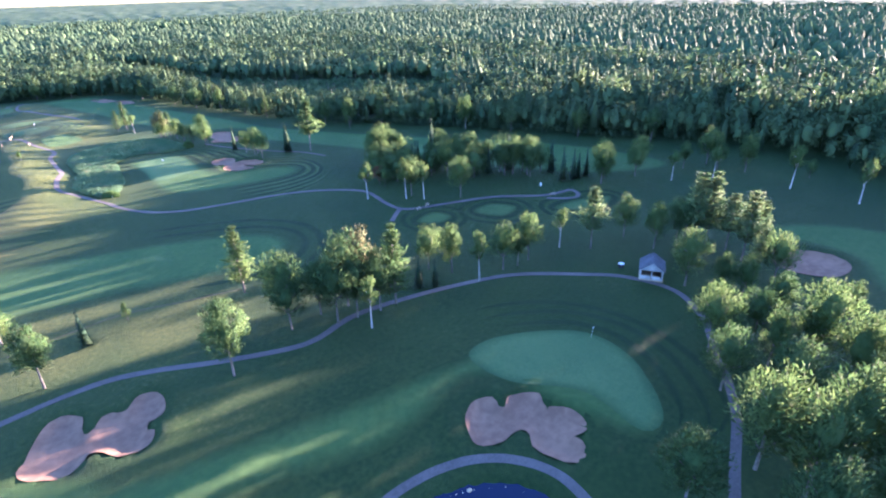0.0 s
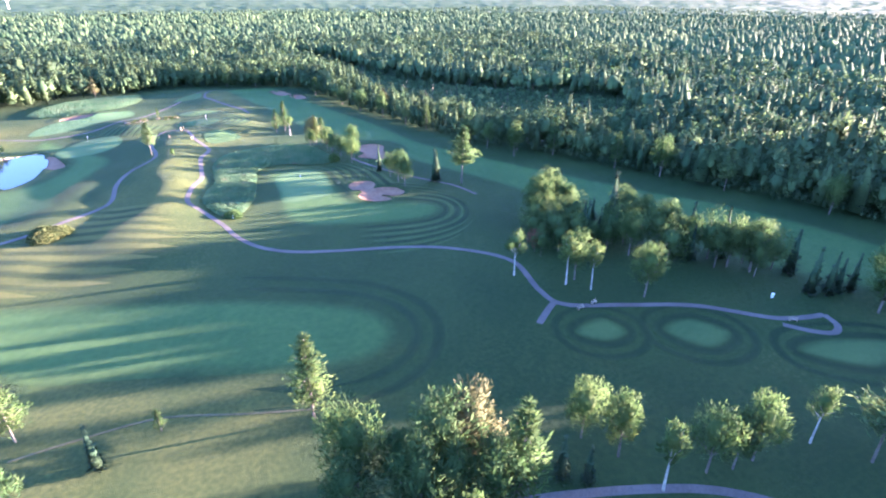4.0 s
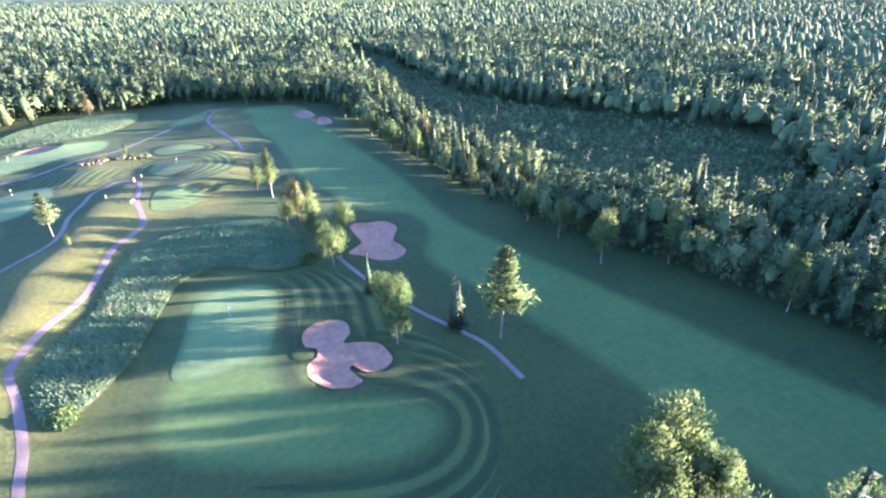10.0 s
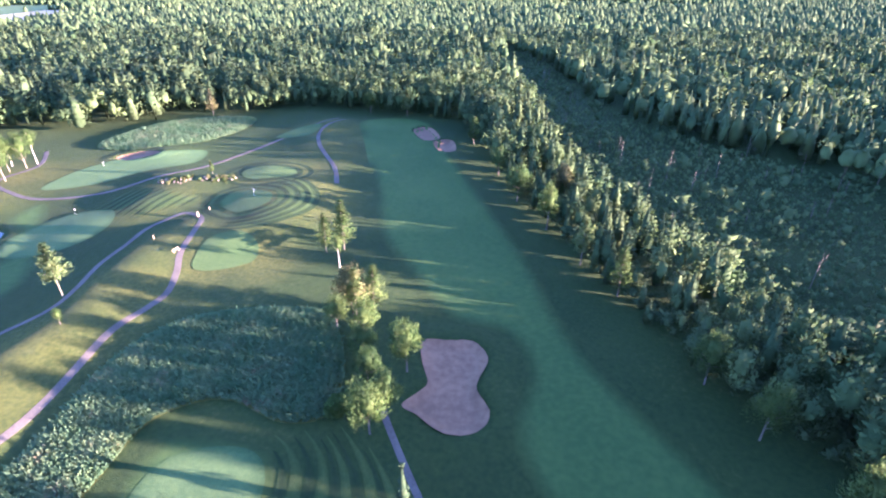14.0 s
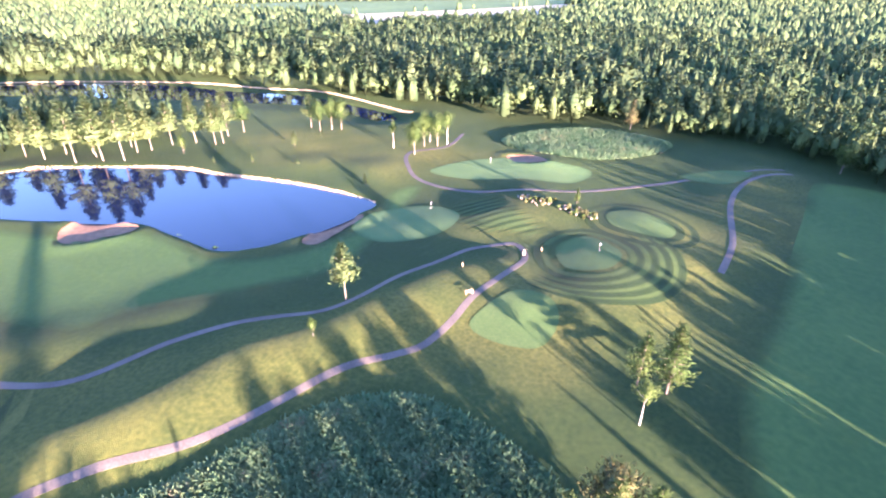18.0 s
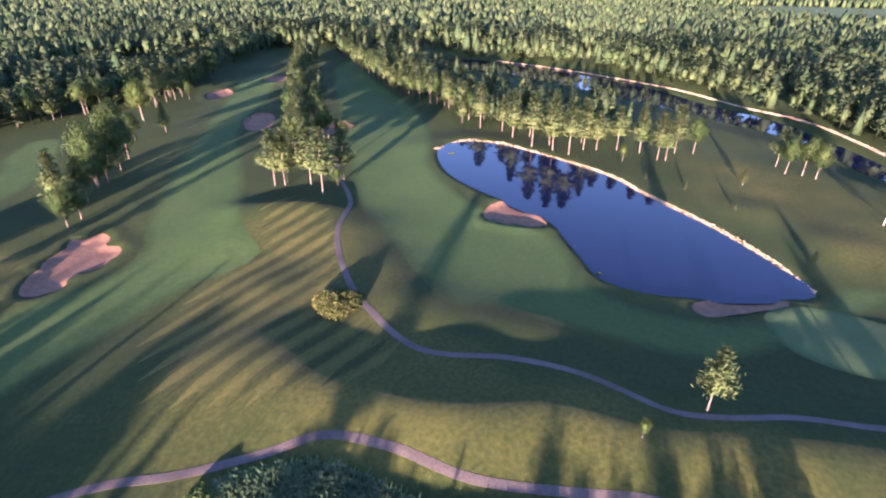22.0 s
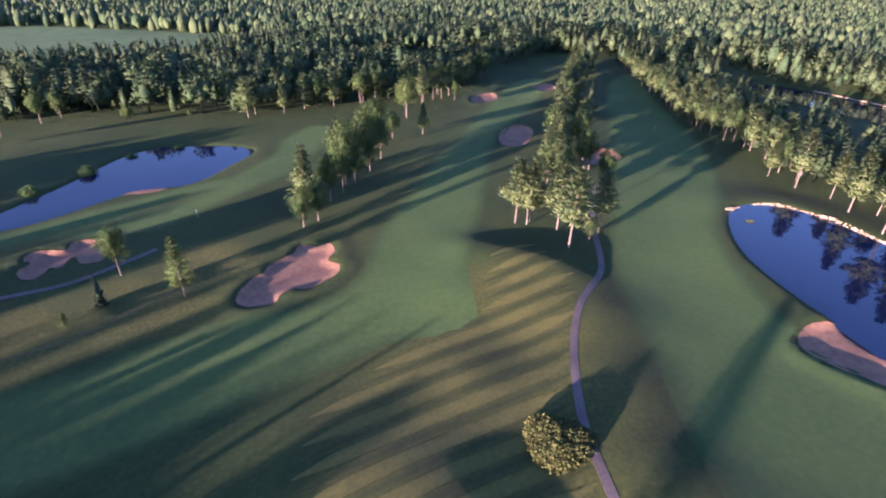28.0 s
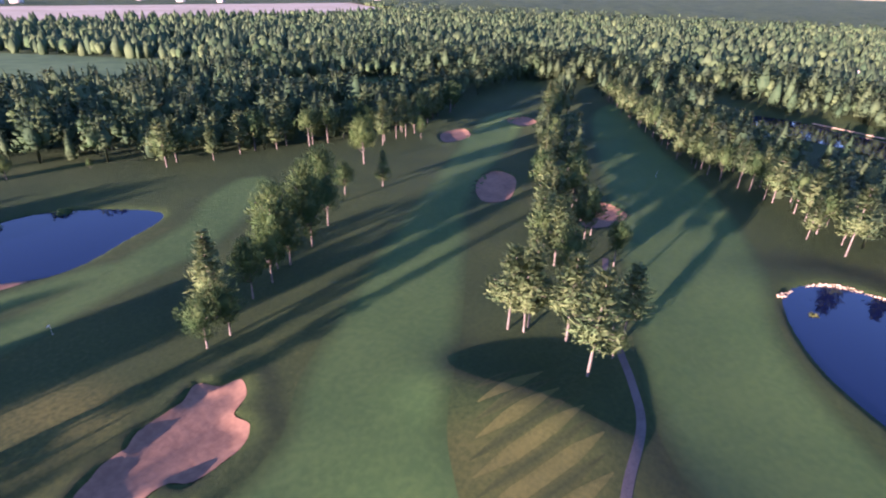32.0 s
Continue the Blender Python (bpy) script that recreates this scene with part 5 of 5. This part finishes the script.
far_bank = curve([(-213.5, 36.5), (-222.5, 41.5), (-227.5, 47.5), (-226.5, 57.5), (-222.5, 66.5), (-198.5, 97.5), (-181.5, 108.5), (-159.5, 123.5), (-141.5, 132.5), (-128.5, 136.5)], False, 0.55)
stones_along("stone_edging", far_bank, 0.6, M_STONE, 3, "low pale stone edging along the blue pond", 2, 0.0)
far_side = curve([(-440, 40), (-418, 80), (-395, 112), (-360, 150), (-318, 178), (-284, 202), (-215, 212)], False, 0.9)
stones_along("stone_edging", far_side, 1.0, M_STONE, 5, "pale eroded bank edge of the far pond", 2, 0.0)
stones_along("stone_edging", curve(POND_4[::2], True, 0.8), 0.9, M_STONE, 6, "grey boulders lining the round pond", 2, -1.2)
drape("beach", curve([(-110, -112), (-119, -118), (-127, -114), (-131, -109), (-122, -103), (-114, -105)], True), M_SAND, 0.1, 1.2, "strip of bare sand on the pond bank", "sand")

M_BED = material("planted bed", (0.046, 0.066, 0.018), (0.092, 0.104, 0.030), grain=1.5, patch=0.3, bump=0, island=0.9, gap=0.2, third=(0.15, 0.15, 0.05), through=0.2)
M_ROCK = material("garden boulders", (0.13, 0.115, 0.095), (0.27, 0.235, 0.195), grain=1.5, patch=0.3, bump=0.6)
M_RED = material("red autumn leaves", (0.11, 0.055, 0.035), (0.20, 0.085, 0.05), grain=0.5, patch=0.1, bump=0, island=0.5, through=0.25)
M_BROWN = material("brown dying leaves", (0.080, 0.092, 0.036), (0.140, 0.138, 0.058), grain=0.5, patch=0.1, bump=0, island=0.5, through=0.2)
M_WHITE = material("white paint", (0.70, 0.70, 0.68), (0.82, 0.82, 0.80), grain=3, patch=0.5, bump=0.05, rough=0.6)
M_SHINGLE = material("grey roof shingles", (0.085, 0.085, 0.095), (0.145, 0.145, 0.158), grain=4, patch=0.6, bump=0.5)
M_WOODEN = material("weathered wood", (0.22, 0.18, 0.14), (0.36, 0.31, 0.25), grain=6, patch=0.8, bump=0.3)
M_PALE = material("pale siding", (0.36, 0.36, 0.35), (0.46, 0.46, 0.44), grain=3, patch=0.5, bump=0.05)
M_DARK = material("dark opening", (0.02, 0.02, 0.025), (0.04, 0.04, 0.05), grain=3, patch=0.5)


def shrub(x, y, wide, tall, mat, label, seed, n=900, size=0.28, name="shrub"):
    rng = np.random.default_rng(seed)
    d = rng.normal(size=(n, 3))
    d[:, 2] = abs(d[:, 2])
    d /= np.linalg.norm(d, axis=1)[:, None]
    c = d * (wide / 2, wide / 2, tall) * rng.uniform(0.86, 1.08, (n, 1)) * (1 + 0.10 * np.sin(3 * np.arctan2(d[:, 1], d[:, 0]) + seed))[:, None]
    v, f = join(cards(c, size, rng), lump(wide * 0.44, tall * 0.9, 0.0, rng, 12, 6))
    ob = new(name, sheet(name, v, f, [(mat, len(f))]))
    ob.location = (x, y, float(height([(x, y)])[0]) - 0.05)
    return tagged(ob, label, "shrub")


shrub(-104, 35, 10.0, 2.3, M_BED, "large domed yellow-brown ornamental shrub bed by the path", 1, 4200, 0.24)
shrub(-19.2, 75.5, 4.2, 2.2, M_LEAF2, "bright rounded bush at the reed tip", 2)
shrub(-210, 43, 3.0, 1.4, M_BED, "tuft of dry grass on a tiny islet", 3, 400)
shrub(-58, 32, 5.0, 1.6, M_LEAF2, "low bright bush at the reed end", 4, 700)
for k, (x, y, w) in enumerate([(-129, 90, 2.2), (-142, 85, 1.6), (-129, -141, 5.0), (-112, -135, 6.0), (-94, -130, 5.0), (-77, -125, 4.5), (-145, -138, 5.0)]):
    shrub(x, y, w, w * 0.45, M_LEAF, "low green waterside bush", 10 + k, 260)


def odd_tree(kind, x, y, h, mat, label):
    e = plant(kind, x, y, h)
    for o in e.children:
        if o.name.startswith("crown"):
            o.data = o.data.copy()
            o.data.materials[0] = mat
    return tagged(e, label, "tree")


odd_tree("broadleaf_tree", 12, -20, 7, M_RED, "small maple turned red among green trees")
odd_tree("broadleaf_tree", 29, 168, 12, M_BROWN, "brownish maple at the wood edge")
odd_tree("pine_tree", 17, 36, 20, M_LEAF, "tall dark green conifer standing alone on the rough")
odd_tree("larch_tree", -124, 260, 13, M_BROWN, "brown dying conifer at the wood edge")
odd_tree("broadleaf_tree", -22, 101, 12.5, M_BROWN, "pale brownish poplar near the reeds")
odd_tree("broadleaf_tree", -33, -76, 17, M_BROWN, "rust-tinged broadleaf tree in the grove")
for k, (x, y, h) in enumerate([(53, 60, 15), (45, 88, 12), (36, 115, 13), (59, 68, 13), (24, 147, 14), (12, 188, 12), (80, 31, 14), (97, -4, 15), (108, -32, 14), (121, -58, 15), (69, 56, 16), (30, 128, 13), (49, 76, 12), (17, 166, 13), (3, 223, 12), (-29, 264, 13), (88, 16, 16)]):
    plant(("maple_tree", "broadleaf_tree", "larch_tree", "pine_tree")[k % 4], x - 2, y - 1, h, "trees on the wood edge")


def rock_bed(x, y, length, wide, turn, seed):
    rng = np.random.default_rng(seed)
    e = new("rock_garden")
    z0 = float(height([(x, y)])[0])
    e.location = (x, y, z0)
    c, s = math.cos(turn), math.sin(turn)
    for k in range(72):
        u, w = rng.uniform(-0.5, 0.5), rng.normal(0, 0.28)
        px, py = u * length, w * wide * (1.1 - 1.4 * u * u) + 0.25 * wide * math.sin(3 * u)
        r = rng.uniform(0.3, 0.75)
        v, f = lump(r * 0.6, r * 0.55, r * 0.25, rng, 6, 4)
        q = (px * c - py * s, px * s + py * c)
        v = v + (*q, float(height([(x + q[0], y + q[1])])[0]) - z0 + 0.05)
        if k % 2:
            part("stone", v, f, M_ROCK, e)
        else:
            part("plant", *join((v, f), cards(v + (0, 0, 0.15), 0.3, rng)), (M_BED, M_LEAF2, M_BROWN)[k // 2 % 3], e, "tufted garden plant")
    return tagged(e, "rock garden of pale boulders and yellow-green plants", "rock garden", "rock gardens")


rock_bed(-94, 168, 9.5, 4.5, 0.05, 1)
rock_bed(-81, 171, 9.5, 5.0, -0.35, 2)
plant("larch_tree", -85, 175, 5.0)


def flag(x, y):
    e = new("flagstick")
    e.location = (x, y, float(height([(x, y)])[0]) + 0.12)
    part("pole", *tube([(0, 0, 0), (0, 0, 1.2), (0, 0, 2.3)], [0.02, 0.02, 0.018], 6), M_WHITE, e)
    v = np.array([(0.02, 0, 1.90), (0.25, 0.05, 1.92), (0.46, -0.02, 1.93), (0.02, 0, 2.25), (0.25, 0.05, 2.24), (0.46, -0.03, 2.22)])
    part("flag", np.concatenate([v, v + (0, 0.012, 0)]), np.array([(0, 1, 4, 3), (1, 2, 5, 4), (9, 10, 7, 6), (10, 11, 8, 7)]), M_WHITE, e, "white cloth flag")
    return tagged(e, "white flagstick with a small flag on a green", "flag", "flagsticks")


for x, y in ((-111, 144), (-128, 183), (-9, -118), (-35, 55), (-63, 155), (-290, -8), (-116, -78)):
    flag(x, y)


def marker(x, y, tall, wide, mat, label):
    e = new("marker_post")
    e.location = (x, y, float(height([(x, y)])[0]) - 0.1)
    part("post", *block(0, 0, 0, wide, wide, tall, 0.3, 0.85), mat, e)
    part("cap", *block(0, 0, tall, wide * 1.15, wide * 1.15, 0.08, 0.3, 0.6), mat, e)
    return tagged(e, label, "post", "marker posts")


marker(-73, 147, 1.0, 0.25, M_STONE, "short pale marker post by the path loop")
marker(-74, 142, 1.5, 0.6, M_STONE, "stone-coloured tee sign post beside the path")
marker(-78, 127, 1.0, 0.3, M_STONE, "short pale marker post on the knoll")
marker(-58, 30, 0.7, 0.3, M_WHITE, "small white stake at the reed edge")
marker(49, -59, 1.1, 0.5, M_WHITE, "white tee sign beside the path")


def bench(x, y, turn):
    e = new("bench")
    e.matrix_world = pose(x, y, float(height([(x, y)])[0]) + 0.02, 0, 0, turn)
    for k in range(3):
        part("slat", *block(0, -0.16 + 0.16 * k, 0.44, 1.8, 0.13, 0.05), M_WOODEN, e)
    for s in (-0.7, 0.7):
        part("leg", *block(s, 0, 0, 0.12, 0.42, 0.44), M_STONE, e, "concrete leg")
        part("upright", *block(s, 0.24, 0.3, 0.08, 0.06, 0.55), M_STONE, e)
    part("backrest", *block(0, 0.25, 0.62, 1.8, 0.05, 0.22), M_WOODEN, e)
    return tagged(e, "weathered grey slatted bench with a backrest near a tee", "bench", "benches")


for x, y, turn in ((-69, 121, 70), (11, -46, 20), (7.1, -46.7, 10), (45, -67, -30)):
    bench(x, y, turn)


# ---------------------------------------------------------------- shelter hut
def hut(x, y, turn):
    e = new("shelter_hut")
    e.matrix_world = pose(x, y, float(height([(x, y)])[0]), 0, 0, turn)
    w, d, h, over = 4.8, 5.0, 2.7, 0.4
    part("floor_slab", *block(0, 0, -0.2, w + 0.4, d + 0.4, 0.32), M_STONE, e, "pale concrete slab")
    for sx in (-1, 1):
        for sy in (-1, 1):
            part("post", *block(sx * (w / 2 - 0.1), sy * (d / 2 - 0.1), 0.12, 0.2, 0.2, h - 0.12), M_PALE, e)
    part("post", *block(0, -(d / 2 - 0.1), 0.12, 0.18, 0.18, h - 0.12), M_PALE, e)
    part("back_wall", *block(0, d / 2 - 0.1, 0.12, w - 0.4, 0.12, h - 0.12), M_PALE, e)
    for sx in (-1, 1):
        part("side_wall", *block(sx * (w / 2 - 0.1), 0.6, 0.12, 0.12, d - 1.8, h - 0.12), M_PALE, e)
        part("front_panel", *block(sx * w / 4, -(d / 2 - 0.1), 0.12, w / 2 - 0.35, 0.10, 0.95), M_PALE, e)
    part("door", *block(-0.9, d / 2 - 0.22, 0.12, 0.9, 0.06, 2.0), M_WOODEN, e, "plain wooden door")
    part("beam", *block(0, -(d / 2 - 0.1), h - 0.25, w - 0.4, 0.14, 0.25), M_PALE, e)
    rise = 1.8
    for s in (-1, 1):
        a = np.array([(s * (w / 2 + over), -(d / 2 + over), h - 0.2), (s * (w / 2 + over), d / 2 + over, h - 0.2), (0, d / 2 + over, h + rise), (0, -(d / 2 + over), h + rise)])
        v = np.concatenate([a, a + (0, 0, 0.14)])
        f = np.array([(0, 1, 2, 3), (4, 7, 6, 5), (0, 4, 5, 1), (1, 5, 6, 2), (2, 6, 7, 3), (3, 7, 4, 0)])
        roof = part("roof_slope", v, f, M_SHINGLE, e, "grey shingled roof slope")
        for k in range(7):
            q0, q1 = k / 7, (k + 1) / 7
            lo_, hi_ = a[0] + (a[3] - a[0]) * q0, a[0] + (a[3] - a[0]) * q1
            row = np.array([lo_ + (0, 0, 0.15), (lo_[0], a[1][1], lo_[2] + 0.15), (hi_[0], a[1][1], hi_[2] + 0.19), hi_ + (0, 0, 0.19)])
            low = row - (0, 0, 0.03)
            part("shingle_course", np.concatenate([row, low]), f, M_SHINGLE, roof)
    for sy in (-1, 1):
        g = np.array([(-(w / 2), sy * (d / 2 - 0.05), h), (w / 2, sy * (d / 2 - 0.05), h), (0.02, sy * (d / 2 - 0.05), h + rise - 0.1), (-0.02, sy * (d / 2 - 0.05), h + rise - 0.1)])
        part("gable", np.concatenate([g, g + (0, -sy * 0.1, 0)]), np.array([(0, 1, 2, 3), (7, 6, 5, 4), (0, 4, 5, 1), (1, 5, 6, 2), (2, 6, 7, 3), (3, 7, 4, 0)]), M_PALE, e)
    return tagged(e, "small white open shelter with a grey gabled roof beside the path", "hut")


hut(21.1, -113.5, -62)
tub = new("water_tub")
tub.location = (19.9, -106.5, float(height([(19.9, -106.5)])[0]))
part("barrel", *tube([(0, 0, 0), (0, 0, 0.5), (0, 0, 0.9)], [0.55, 0.62, 0.64], 14), M_DARK, tub)
part("lid", *lump(0.72, 0.14, 0.96, np.random.default_rng(1), 14, 4), M_WHITE, tub, "white round lid")
tagged(tub, "dark round tub with a white lid on the grass", "tub")


# ---------------------------------------------------------------- snags in the marsh, far houses
rng = np.random.default_rng(21)
bits = []
spots = rng.uniform((15, 70), (165, 520), (170, 2))
for p in spots[inside(spots, MARSH)]:
    h, l = rng.uniform(4, 10), rng.normal(0, 0.4, 2)
    z = float(height([p])[0])
    bits.append(tube([(*p, z - 0.2), (p[0] + l[0] * 0.4, p[1] + l[1] * 0.4, z + h * 0.5), (p[0] + l[0], p[1] + l[1], z + h)], [0.11, 0.07, 0.02], 4))
    for k in range(3):
        b = np.array((p[0] + l[0] * 0.5, p[1] + l[1] * 0.5, z + h * rng.uniform(0.4, 0.85)))
        bits.append(tube([b, b + rng.normal(0, 0.5, 3), b + rng.normal(0, 1.0, 3) + (0, 0, 0.4)], [0.05, 0.04, 0.02], 3))
v, f = join(*bits)
tagged(new("dead_snags", sheet("dead_snags", v, f, [(M_BARK, len(f))])), "bare grey dead trunks standing in the marsh", "dead trees", kind="stuff")


def house(x, y, w, d, h, turn, roof_mat, label, name="house"):
    e = new(name)
    e.matrix_world = pose(x, y, float(height([(x, y)])[0]), 0, 0, turn)
    part("wall", *block(0, 0, 0, w, d, h), M_PALE, e)
    rise = d * 0.32
    for s in (-1, 1):
        a = np.array([(-w / 2 - 0.5, s * (d / 2 + 0.5), h - 0.2), (w / 2 + 0.5, s * (d / 2 + 0.5), h - 0.2), (w / 2 + 0.5, 0, h + rise), (-w / 2 - 0.5, 0, h + rise)])
        part("roof", np.concatenate([a, a + (0, 0, 0.25)]), np.array([(0, 1, 2, 3), (7, 6, 5, 4), (0, 4, 5, 1), (1, 5, 6, 2), (2, 6, 7, 3), (3, 7, 4, 0)]), roof_mat, e, "pitched roof")
        g = np.array([(s * w / 2, -d / 2, h), (s * w / 2, d / 2, h), (s * w / 2, 0.05, h + rise - 0.1), (s * w / 2, -0.05, h + rise - 0.1)])
        part("gable", g, np.array([(0, 1, 2, 3)]), M_WHITE, e)
    for k in range(max(2, int(w / 4))):
        for s in (-1, 1):
            part("window", *block(-w / 2 + (k + 0.5) * w / max(2, int(w / 4)), s * d / 2, h * 0.4, 1.3, 0.12, 1.2), M_DARK, e, "dark window")
    return tagged(e, label, "house", "far houses")


for k, (x, y) in enumerate([(-484, 403), (-500, 408), (-695, 158), (-540, 245), (-808, 126), (-878, 123), (-721, 49), (-760, 200), (-900, 260), (-640, 60)]):
    house(x, y, 14 + 3 * (k % 3), 9, 4.5 + (k % 2), 25 * k, (M_SHINGLE, M_STONE)[k % 2], "white farm house with a pitched roof among far trees")
rng = random.Random(5)
for k in range(60):
    x, y = rng.uniform(-2400, -500), rng.uniform(-2600, -1350)
    house(x, y, rng.uniform(14, 40), rng.uniform(10, 18), rng.uniform(5, 9), rng.uniform(0, 180), (M_SHINGLE, M_STONE)[k % 2], "pale building of a distant town")

tower = new("water_tower")
tower.location = (-660, 2280, 0)
part("stem", *tube([(0, 0, 0), (0, 0, 18), (0, 0, 34)], [3.0, 2.0, 2.4], 14), M_WHITE, tower)
part("tank", *lump(9, 7, 40, np.random.default_rng(2), 16, 8), M_WHITE, tower)
tagged(tower, "distant white water tower above the woods", "tower")
